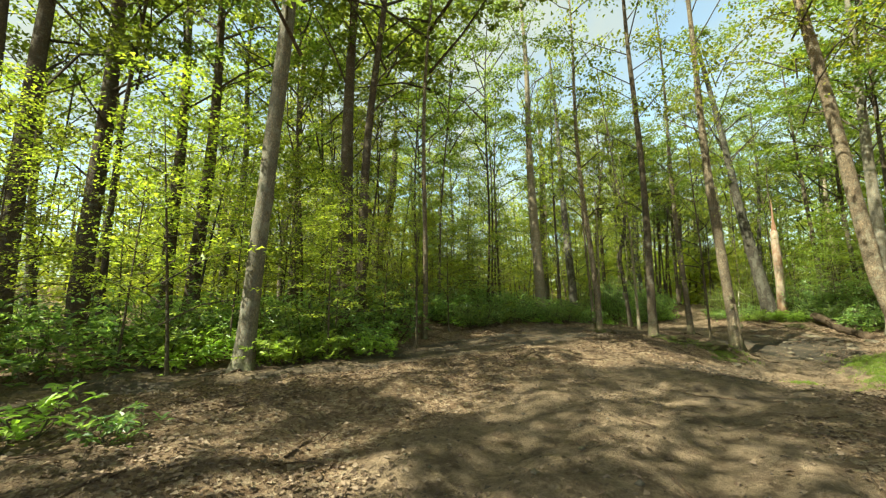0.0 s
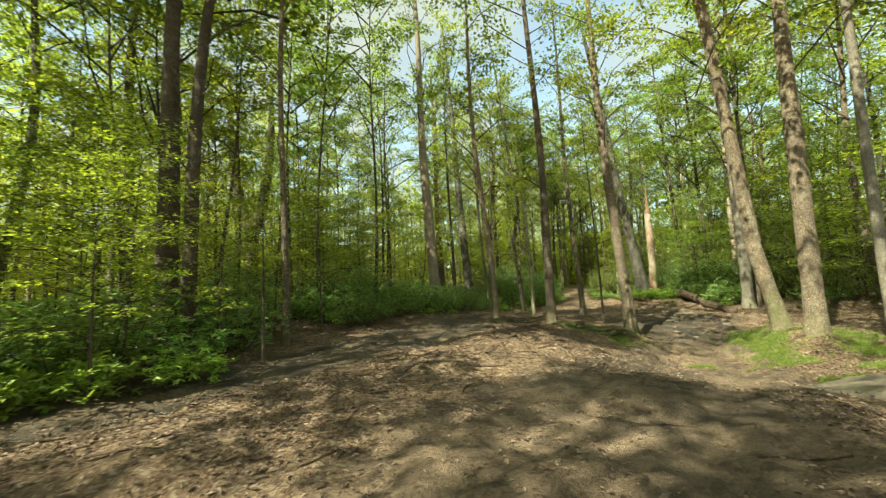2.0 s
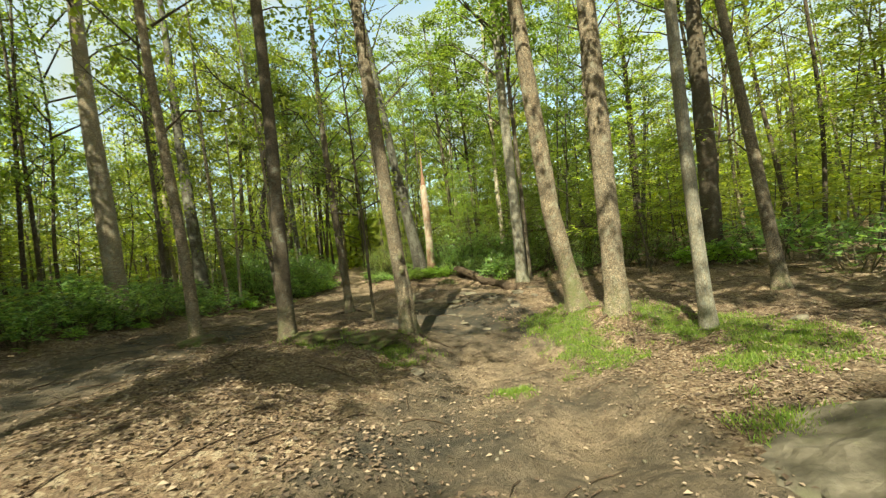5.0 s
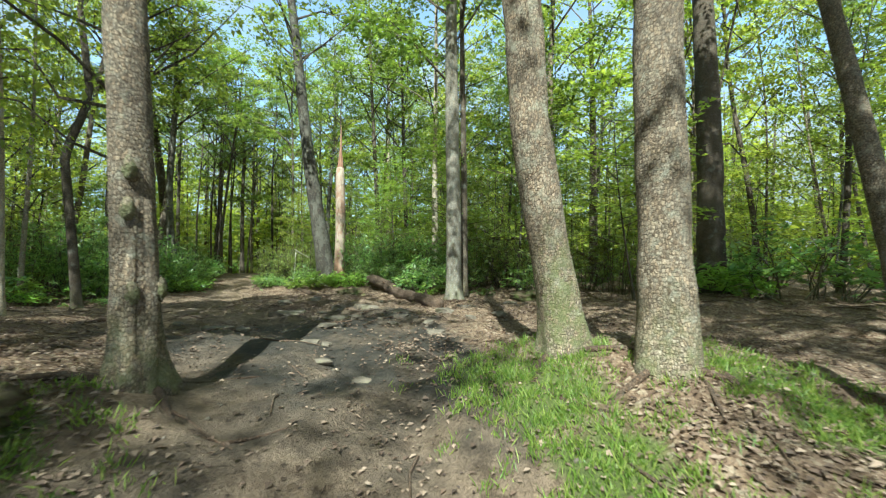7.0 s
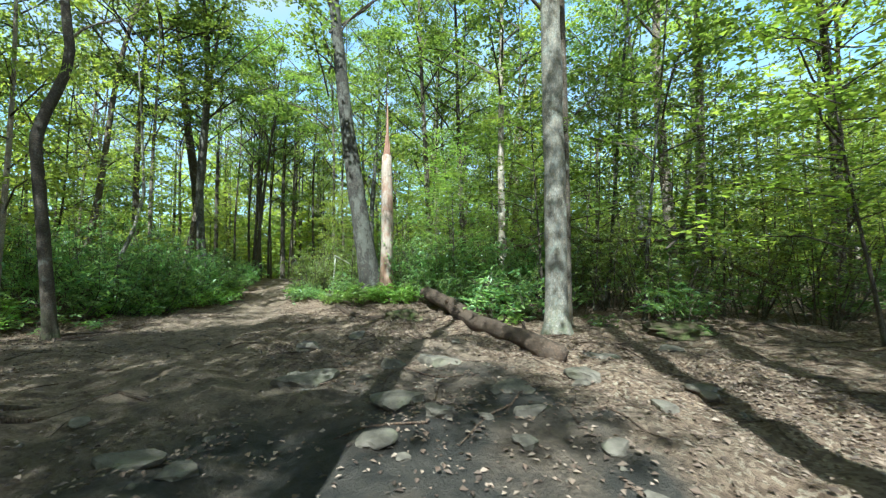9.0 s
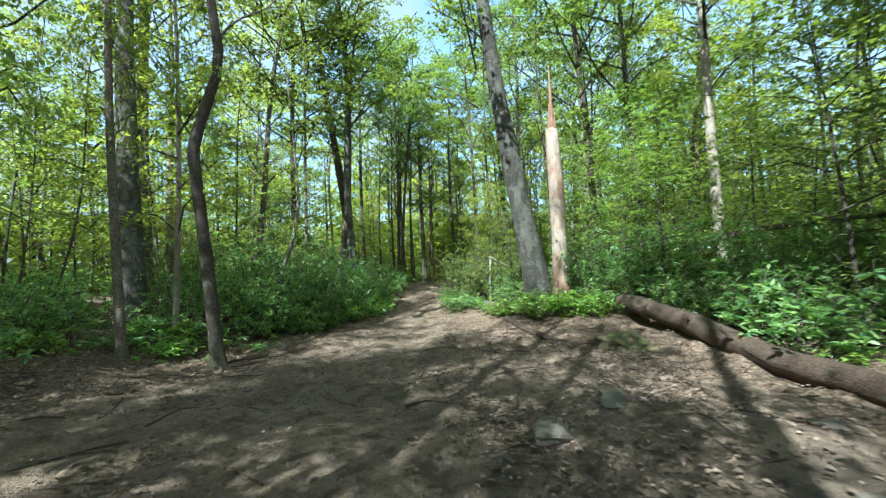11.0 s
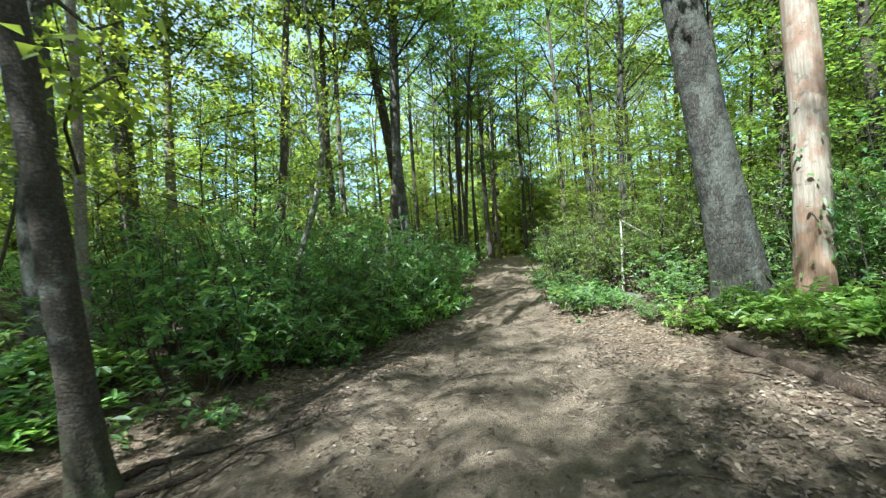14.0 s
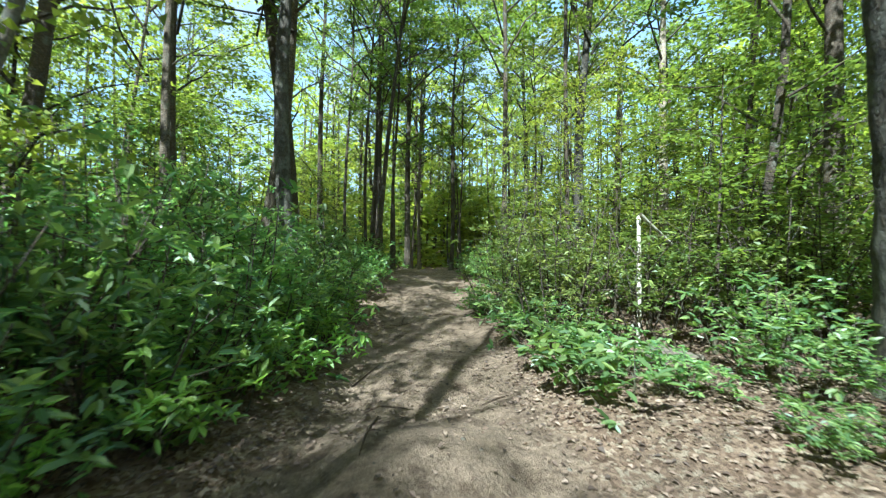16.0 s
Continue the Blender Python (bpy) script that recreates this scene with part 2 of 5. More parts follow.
def soil():
    m = Mat("forest_soil", 0.95)
    v = m.coords()
    at = m.node("ShaderNodeAttribute")
    at.attribute_name = "bare"
    sep = m.node("ShaderNodeSeparateColor")
    m.link(at.outputs["Color"], sep.inputs[0])
    edge = m.noise(v, 2.2, 5.0, 0.6)
    bare = m.ramp(m.math("ADD", sep.outputs[0], m.math("MULTIPLY", m.math("SUBTRACT", edge, 0.5), 1.4)), (0.34, 0.0), (0.72, 1.0))
    # Mud, and ground darkened in colour where shade should lie.
    wet_and_shade = m.ramp(m.math("ADD", sep.outputs[1], m.math("MULTIPLY", m.math("SUBTRACT", m.noise(v, 1.1, 5.0), 0.5), 1.3)), (0.35, 0.0), (0.85, 1.0))
    mossy = m.ramp(m.math("ADD", sep.outputs[2], m.math("MULTIPLY", m.math("SUBTRACT", m.noise(v, 4.0, 5.0), 0.5), 0.9)), (0.45, 0.0), (0.75, 1.0))
    grit = m.noise(v, 42.0, 6.0, 0.7)
    lump = m.noise(v, 7.0, 5.0, 0.6)
    dirt = m.ramp(lump, (0.3, (0.15, 0.105, 0.077)), (0.55, (0.305, 0.22, 0.165)), (0.8, (0.50, 0.38, 0.295)))
    dirt = m.mix(m.ramp(m.noise(v, 1.7, 5.0, 0.65), (0.44, 0.0), (0.58, 0.85)), dirt, m.ramp(lump, (0.35, (0.10, 0.068, 0.045)), (0.75, (0.21, 0.15, 0.10))))
    dirt = m.mix(0.38, dirt, m.ramp(grit, (0.35, (0.11, 0.082, 0.062)), (0.7, (0.50, 0.38, 0.29))))
    dirt = m.mix(m.ramp(m.noise(v, 4.2, 6.0, 0.7), (0.52, 0.0), (0.6, 0.75)), dirt, (0.10, 0.066, 0.045))
    dirt = m.mix(1.0, dirt, (1.06, 1.0, 0.9), "MULTIPLY")
    mud = m.ramp(lump, (0.3, (0.034, 0.028, 0.022)), (0.8, (0.105, 0.083, 0.064)))
    dirt = m.mix(wet_and_shade, dirt, m.mix(0.3, mud, grit, "MULTIPLY"))
    wob = m.node("ShaderNodeTexNoise", Scale=16.0, Detail=4.0)
    m.link(v, wob.inputs["Vector"])
    wsc = m.node("ShaderNodeVectorMath")
    wsc.operation = "SCALE"
    wsc.inputs["Scale"].default_value = 0.11
    m.link(wob.outputs["Color"], wsc.inputs[0])
    wad = m.node("ShaderNodeVectorMath")
    m.link(v, wad.inputs[0])
    m.link(wsc.outputs[0], wad.inputs[1])
    vo = m.node("ShaderNodeTexVoronoi", Scale=26.0)
    m.link(wad.outputs[0], vo.inputs["Vector"])
    vs = m.node("ShaderNodeSeparateColor")
    m.link(vo.outputs["Color"], vs.inputs[0])
    litter = m.ramp(vs.outputs[0], (0.0, (0.10, 0.055, 0.03)), (0.4, (0.21, 0.13, 0.085)), (0.75, (0.32, 0.21, 0.135)), (1.0, (0.44, 0.34, 0.24)))
    litter = m.mix(m.ramp(m.noise(v, 1.6, 4.0), (0.35, 0.0), (0.7, 0.7)), litter, (0.10, 0.07, 0.045))
    c = m.mix(bare, litter, dirt)
    c = m.mix(m.math("MULTIPLY", mossy, 0.85), c, m.ramp(grit, (0.3, (0.06, 0.085, 0.015)), (0.7, (0.15, 0.19, 0.04))))
    m.colour(c)
    hh = m.mix(0.5, lump, m.mix(bare, m.mix(0.7, vo.outputs["Distance"], grit), grit))
    m.bump(hh, 1.0, 0.13)
    rr = m.math("SUBTRACT", 0.95, m.math("MULTIPLY", wet_and_shade, 0.25))
    m.link(rr, m.b.inputs["Roughness"])
    return m.m


SOIL = soil()


def stone():
    m = Mat("grey_field_stone", 0.85)
    v = m.coords()
    n = m.noise(v, 6.0, 7.0, 0.65)
    c = m.ramp(n, (0.3, (0.07, 0.055, 0.04)), (0.6, (0.165, 0.132, 0.10)), (0.85, (0.29, 0.24, 0.185)))
    c = m.mix(m.ramp(m.noise(v, 2.5, 5.0), (0.54, 0.0), (0.7, 0.45)), c, (0.13, 0.13, 0.06))
    m.colour(c)
    m.bump(m.noise(v, 18.0, 6.0, 0.7), 0.6, 0.03)
    return m.m


STONE = stone()


def paint_white():
    m = Mat("white_blaze_paint", 0.6)
    m.colour(m.ramp(m.noise(m.coords(), 30.0), (0.3, (0.62, 0.60, 0.55)), (0.7, (0.82, 0.81, 0.77))))
    return m.m


BLAZE = paint_white()


def moss_mat():
    m = Mat("cushion_moss", 1.0)
    v = m.coords()
    n = m.noise(v, 30.0, 6.0, 0.7)
    c = m.ramp(n, (0.3, (0.03, 0.038, 0.012)), (0.55, (0.085, 0.095, 0.025)), (0.8, (0.19, 0.18, 0.05)))
    c = m.mix(m.ramp(m.noise(v, 5.0, 5.0, 0.65), (0.42, 0.0), (0.55, 0.9)), c, (0.10, 0.068, 0.042))
    m.colour(c)
    m.bump(n, 0.9, 0.03)
    return m.m


MOSSY = moss_mat()

# ---- ground ----
MAIN = [(-0.5, -14), (-0.2, -6), (0.1, 0), (0.9, 2.2), (2.4, 4.4), (4.5, 6.2), (7, 8), (9.2, 9.9), (10.2, 11.4), (11.1, 13.9), (11.7, 17),
        (12.2, 19.3), (13.3, 21.5), (15.0, 24.3), (17.2, 28), (20.4, 33), (22.8, 37.4), (25.4, 40.2)]
SIDE = [(-9, 3.5), (-2, 8.5), (2, 11.6), (5.2, 15.2), (8.6, 19.2), (11.8, 22.0), (15.0, 25.0)]
LOOP = [(9, 9.5), (12.6, 13.6), (15.0, 17.5), (15.6, 21), (16.2, 25)]


def near_line(x, y, line):
    best = np.full(np.shape(x), 1e9)
    for (ax, ay), (bx, by) in zip(line, line[1:]):
        dx, dy = bx - ax, by - ay
        u = np.clip(((x - ax) * dx + (y - ay) * dy) / (dx * dx + dy * dy), 0, 1)
        best = np.minimum(best, np.hypot(x - ax - u * dx, y - ay - u * dy))
    return best


def step(a, b, v):
    u = np.clip((v - a) / (b - a), 0, 1)
    return u * u * (3 - 2 * u)


def bumpiness(x, y):
    return (0.035 * np.sin(1.3 * x + 0.7 * y) * np.sin(0.9 * y - 0.4 * x + 1) + 0.022 * np.sin(2.9 * x - 1.7 * y + 2) * np.sin(2.3 * y + 1.1 * x)
            + 0.018 * np.sin(6.1 * x + 3.3 * y + np.sin(2.1 * y)) * np.sin(5.2 * y - 2.7 * x + 0.5 + np.sin(1.7 * x)) + 0.012 * np.sin(12 * x + 5 * y + np.sin(3.1 * x)) * np.sin(10 * y - 6 * x))


def cells(x, y, seed):
    """Smooth random relief between 0 and 1 on a unit grid."""
    i, j = np.floor(x), np.floor(y)
    u, v = x - i, y - j
    u, v = u * u * (3 - 2 * u), v * v * (3 - 2 * v)

    def at(a, b):
        h = np.sin(a * 127.1 + b * 311.7 + seed * 74.7) * 43758.5453
        return h - np.floor(h)

    return (at(i, j) * (1 - u) + at(i + 1, j) * u) * (1 - v) + (at(i, j + 1) * (1 - u) + at(i + 1, j + 1) * u) * v


def ridged(x, y):
    """Worn humps and rills: sharp crests at three sizes."""
    z = 0.0
    for k, (size, high) in enumerate(((1.5, 0.085), (0.66, 0.055), (0.31, 0.028))):
        a, b = (x * 0.94 + y * 0.34) / size, (y * 0.94 - x * 0.34) / size
        z = z + high * (1 - 2 * np.abs(cells(a * 0.75, b * 1.3, k + 1) - 0.5) - 0.5)
    return z


def ground(x, y):
    x, y = np.asarray(x, float), np.asarray(y, float)
    z = 0.1 - 0.62 * step(3, 12, x) + 0.2 * step(17, 21, x) + 0.35 * step(31, 39, y) - 0.5 * step(41, 58, y)
    z = z - 0.5 * np.exp(-((x - 9.2) ** 2 + (y - 9.8) ** 2) / 5.5) - 0.3 * np.exp(-((x - 6.8) ** 2 + (y - 7.9) ** 2) / 3.5) + 0.2 * np.exp(-((x - 11.8) ** 2 + (y - 17.5) ** 2) / 14)
    z = z + 0.10 * np.exp(-((x - 8.6) ** 2 + (y - 12.7) ** 2) / 2.5) + 0.16 * np.exp(-((x - 12.4) ** 2 + (y - 9.9) ** 2) / 2.0)
    z = z - 0.25 * np.exp(-((x - 11.0) ** 2 + (y - 24.3) ** 2) / 3.0)
    main = near_line(x, y, MAIN)
    off = step(1.2, 3.2, np.minimum(main, near_line(x, y, SIDE)))
    z = z + bumpiness(x, y) * (0.7 + 0.9 * off) + 0.12 * off
    z = z - 0.06 * np.exp(-((main - 0.75) / 0.25) ** 2)
    z = z + ridged(x, y) * (1.25 - 0.2 * off)
    ripple = np.sin(2.2 * (x * 0.5 + y * 0.85) + 0.8 * np.sin(1.1 * x)) * np.sin(0.9 * x - 0.6 * y)
    z = z + 0.03 * ripple * (1 - off)
    far = np.hypot(x - 10, y - 15)
    return z + 0.6 * np.sin(x * 0.05 + 1) * np.sin(y * 0.06) * step(30, 60, far) + 4.5 * step(38, 100, far)


def gz(x, y):
    return float(ground(x, y))


def bareness(x, y):
    d = np.minimum(near_line(x, y, MAIN) - 0.15 * step(14, 4, y), np.minimum(near_line(x, y, SIDE) + 0.1, near_line(x, y, LOOP) + 0.2))
    return 1 - step(0.6, 1.6, d - 0.4 * step(24, 14, y))


MOSS = [(11.85, 10.9, 0.6), (11.6, 10.2, 0.7), (11.0, 9.6, 0.6), (10.5, 8.9, 0.6), (12.6, 8.9, 0.6), (11.9, 8.3, 0.6), (12.4, 7.6, 0.7), (11.6, 7.0, 0.8), (10.9, 6.5, 0.8), (10.2, 7.0, 0.5), (8.6, 9.5, 0.3),
        (12.5, 10.4, 0.6), (7.6, 12.9, 0.8), (8.4, 12.1, 0.7), (17.1, 19.3, 0.6), (5.5, 21.3, 0.8), (8.3, 6.3, 0.35)]


def mossiness(x, y):
    v = np.zeros(np.shape(x))
    for mx, my, r in MOSS:
        v = np.maximum(v, 0.95 * np.exp(-((x - mx) ** 2 + (y - my) ** 2) / (0.7 * r * r)))
    return v


def spread(lo, hi, a, b, fine, n_far):
    inner = np.arange(a, b + fine / 2, fine)
    left = a - np.geomspace(fine, a - lo, n_far)[::-1]
    right = b + np.geomspace(fine, hi - b, n_far)
    return np.concatenate([left, inner, right])


def sheet(name, material):
    xs, ys = spread(-900, 900, -6, 24, 0.125, 36), spread(-900, 900, 1, 40, 0.125, 36)
    gx, gy = np.meshgrid(xs, ys)
    z = ground(gx, gy)
    nx, ny = len(xs), len(ys)
    verts = np.stack([gx, gy, z], -1).reshape(-1, 3)
    idx = np.arange(nx * ny).reshape(ny, nx)
    faces = np.stack([idx[:-1, :-1], idx[:-1, 1:], idx[1:, 1:], idx[1:, :-1]], -1).reshape(-1, 4)
    me = bpy.data.meshes.new(name)
    me.from_pydata(verts.tolist(), [], faces.tolist())
    # Damp mud; the broad spot round (12.4, 13.4) also paints in missing shade.
    wet_and_shade = np.maximum(1 - step(0.8, 2.8, near_line(gx, gy, SIDE) - 0.6 * step(20, 12, gy)), 1.3 * np.exp(-((gx - 12.4) ** 2 + (gy - 13.4) ** 2) / 20)) * step(20, 16, gy) * 0.68
    wet_and_shade = np.maximum(wet_and_shade, 0.62 * np.exp(-((gx - 6) ** 2 + (gy - 9) ** 2) / 55))
    cols = np.stack([bareness(gx, gy), wet_and_shade, mossiness(gx, gy), np.ones_like(gx)], -1).reshape(-1, 4)
    attr = me.color_attributes.new("bare", "FLOAT_COLOR", "POINT")
    attr.data.foreach_set("color", cols.astype(np.float32).ravel())
    me.polygons.foreach_set("use_smooth", [True] * len(me.polygons))
    me.materials.append(material)
    return new(name, me)


tagged(sheet("ground", SOIL), "uneven forest floor of brown dirt, mud and leaf litter", "ground", kind="structure")


# ---- builders ----
def part(name, mesh, parent, label=""):
    ob = new(name, mesh)
    ob.parent = parent
    return tagged(ob, label)


def empty(name, x, y, z=0.0, turn=0.0, size=1.0):
    ob = new(name)
    ob.matrix_basis = pose(x, y, z, 0, 0, turn) @ Matrix.Diagonal((size, size, size, 1))
    ob.empty_display_size = 0.2
    return ob


class Soup:
    """Collects vertices, faces and material slots, then turns them into one mesh."""

    def __init__(self):
        self.v, self.f, self.m, self.n, self.smooth = [], [], [], 0, []

    def add(self, verts, faces, slot=0, smooth=True):
        verts = np.asarray(verts, float).reshape(-1, 3)
        faces = np.asarray(faces)
        self.v.append(verts)
        self.f.extend((faces + self.n).tolist())
        self.m.extend([slot] * len(faces))
        self.smooth.extend([smooth] * len(faces))
        self.n += len(verts)

    def tube(self, pts, radii, sides=6, slot=0, rough=0.0, rng=None):
        pts = np.asarray(pts, float)
        k = len(pts)
        tang = np.gradient(pts, axis=0)
        tang /= np.linalg.norm(tang, axis=1)[:, None]
        ref = np.array([1.0, 0, 0]) if abs(tang[0][0]) < 0.8 else np.array([0, 1.0, 0])
        a = np.cross(tang, ref)
        a /= np.linalg.norm(a, axis=1)[:, None]
        b = np.cross(tang, a)
        ang = np.linspace(0, 2 * np.pi, sides, endpoint=False)
        rr = np.asarray(radii, float)
        rr = rr if rr.ndim == 2 else rr[:, None] * np.ones(sides)
        if rng is not None and rough:
            rr = rr * (1 + rough * rng.normal(0, 1, rr.shape))
        ring = pts[:, None, :] + rr[..., None] * (np.cos(ang)[None, :, None] * a[:, None, :] + np.sin(ang)[None, :, None] * b[:, None, :])
        i = np.arange(k * sides).reshape(k, sides)
        j = np.roll(i, -1, axis=1)
        faces = np.stack([i[:-1], j[:-1], j[1:], i[1:]], -1).reshape(-1, 4)
        self.add(ring, faces, slot)
        tip = pts[-1] + tang[-1] * float(rr[-1].mean()) * 0.6
        base = self.n - sides
        self.v.append(tip[None])
        self.n += 1
        for s in range(sides):
            self.f.append([base + s, base + (s + 1) % sides, self.n - 1])
            self.m.append(slot)
            self.smooth.append(True)

    def leaves(self, centre, along, up, length, width, slot=0, fold=0.12, simple=False, oval=False):
        """Folded diamond leaves, rounder ones with six corners, or plain three-cornered ones: arrays of base points, directions, normals, sizes."""
        along = along / np.linalg.norm(along, axis=1)[:, None]
        side = np.cross(along, up)
        side /= np.linalg.norm(side, axis=1)[:, None] + 1e-9
        nrm = np.cross(side, along)
        L, W = length[:, None], width[:, None]
        p0 = centre
        p1 = centre + along * L * 0.45 + side * W * 0.5 + nrm * W * fold
        p2 = centre + along * L - nrm * L * 0.12
        p3 = centre + along * L * 0.45 - side * W * 0.5 + nrm * W * fold
        n = len(centre)
        if simple:
            self.add(np.stack([centre + side * W * 0.5, centre + along * L, centre - side * W * 0.5 + along * L * 0.2], 1).reshape(-1, 3), np.arange(n * 3).reshape(-1, 3), slot, False)
            return
        if oval:
            a1, a2 = centre + along * L * 0.28 + nrm * W * fold, centre + along * L * 0.7 + nrm * (W * fold - L * 0.05)
            verts = np.stack([p0, a1 + side * W * 0.44, a2 + side * W * 0.46, p2, a2 - side * W * 0.46, a1 - side * W * 0.44], 1).reshape(-1, 3)
            q = np.arange(n)[:, None] * 6
            self.add(verts, np.concatenate([q + [0, 1, 2, 3], q + [0, 3, 4, 5]], 0), slot, False)
            return
        verts = np.stack([p0, p1, p2, p3], 1).reshape(-1, 3)
        q = np.arange(n)[:, None] * 4
        faces = np.concatenate([q + [0, 1, 2], q + [0, 2, 3]], 0)
        self.add(verts, faces, slot, False)

    def mesh(self, name, *materials):
        me = bpy.data.meshes.new(name)
        me.from_pydata(np.concatenate(self.v).tolist(), [], self.f)
        me.polygons.foreach_set("material_index", self.m)
        me.polygons.foreach_set("use_smooth", self.smooth)
        for m in materials:
            me.materials.append(m)
        me.update()
        return me


def sprays(soup, rng, anchors, per, spread_r, leaf, slot, simple=False):
    """Flat layered sprays of leaves round the anchor points."""
    n = len(anchors) * per
    c = np.repeat(np.asarray(anchors), per, axis=0)
    ang = rng.uniform(0, 2 * np.pi, n)
    rad = spread_r * np.sqrt(rng.uniform(0, 1, n))
    tilt = np.repeat(rng.normal(0, 0.22, (len(anchors), 2)), per, axis=0)
    off = np.stack([np.cos(ang) * rad, np.sin(ang) * rad, rng.normal(0, 0.05, n)], -1)
    off[:, 2] += off[:, 0] * tilt[:, 0] + off[:, 1] * tilt[:, 1] - 0.18 * rad * rad / spread_r
    out = np.stack([np.cos(ang), np.sin(ang), rng.normal(-0.25, 0.35, n)], -1) + rng.normal(0, 0.6, (n, 3)) * [1, 1, 0.3]
    up = np.stack([rng.normal(0, 0.38, n), rng.normal(0, 0.38, n), np.ones(n)], -1)
    ln = leaf * rng.uniform(0.65, 1.35, n)
    soup.leaves(c + off, out, up, ln, ln * rng.uniform(0.55, 0.85, n) * (1.25 if simple else 1.0), slot, 0.12, simple)


def crown_mesh(name, seed, limbs, z0, z1, reach, per, leaf, shape, wood, green, twig=0.02, per_limb=6, spray_r=0.55, simple=True, lift=(0.3, 0.8)):
    """A crown about the z axis from z0 to z1: thin boughs with layered leaf sprays and gaps between."""
    rng = np.random.default_rng(seed)
    s = Soup()
    anchors = []
    for i in range(limbs):
        u = (i + rng.uniform(0, 1)) / limbs
        z = z0 + (z1 - z0) * u
        r = reach * (shape(u) * rng.uniform(0.55, 1.15))
        a = i * 2.4 + rng.uniform(-0.6, 0.6)
        rise = rng.uniform(*lift)
        t = np.linspace(0, 1, 4)[:, None]
        d = np.array([math.cos(a), math.sin(a), 0])
        bend = np.array([-d[1], d[0], 0]) * rng.normal(0, 0.2)
        pts = np.array([0, 0, z]) + d * r * t + bend * r * t * t + np.array([0, 0, 1]) * r * rise * (t - 0.35 * t * t) + rng.normal(0, 0.05 * r, (4, 3)) * (t > 0)
        s.tube(pts, np.linspace(twig, twig * 0.25, 4) * (0.6 + r / reach), 3, 0)
        for k in range(per_limb):
            q = 1.05 - 0.75 * rng.uniform() ** 1.4
            p = np.array([0, 0, z]) + d * r * q + bend * r * q * q + np.array([0, 0, 1]) * r * rise * (q - 0.35 * q * q)
            anchors.append(p + rng.normal(0, 1, 3) * [0.3 * spray_r + 0.07 * r, 0.3 * spray_r + 0.07 * r, 0.13])
    sprays(s, rng, anchors, per, spray_r, leaf, 1, simple)
    return s.mesh(name, wood, green)


def round_top(u):
    return 0.35 + 0.9 * math.sin(math.pi * min(1, 0.12 + 0.83 * u)) ** 0.8 - 0.25 * u


def cone_top(u):
    return 1.05 - 0.75 * u


TALL = [crown_mesh("crown_tall", 11 + i, 17, 6.0 + 0.7 * i, 18.5 + (i % 3), 3.8, 46, 0.15, round_top, BARK_DARK, LEAF_DEEP if i in (0, 2, 3, 4) else LEAF, 0.035, 7, 0.55, lift=(0.7, 1.5)) for i in range(6)]
YOUNG = [crown_mesh("crown_young", 31 + i, 17, 1.4 + 0.35 * (i % 3), 8.5 + 0.6 * (i % 2), 2.4, 38, 0.12, cone_top, BARK_DARK, LEAF_DEEP if i in (2, 4) else LEAF, 0.018, 4, 0.6, lift=(0.2, 0.75)) for i in range(6)]
YOUNG_NEAR = [crown_mesh("crown_young", 51 + i, 24, 1.5 + 0.3 * i, 8.6, 2.2, 27, 0.095, cone_top, BARK_DARK, LEAF, 0.016, 4, 0.42, simple=False, lift=(0.25, 0.8)) for i in range(3)]
# The next crowns carry shade in their colour: all in the darker leaf.
YOUNG_SHADED = [crown_mesh("crown_young", 71 + i, 20, 1.4 + 0.3 * i, 8.6, 2.3, 32, 0.105, cone_top, BARK_DARK, LEAF_DEEP, 0.017, 4, 0.5, lift=(0.25, 0.8)) for i in range(2)]
TALL_NEAR = [crown_mesh("crown_tall", 91 + i, 16, 6.0 + 0.6 * i, 18.8, 3.6, 36, 0.125, round_top, BARK_DARK, LEAF_DEEP if i == 1 else LEAF, 0.019, 7, 0.52, simple=False, lift=(0.6, 1.3)) for i in range(3)]


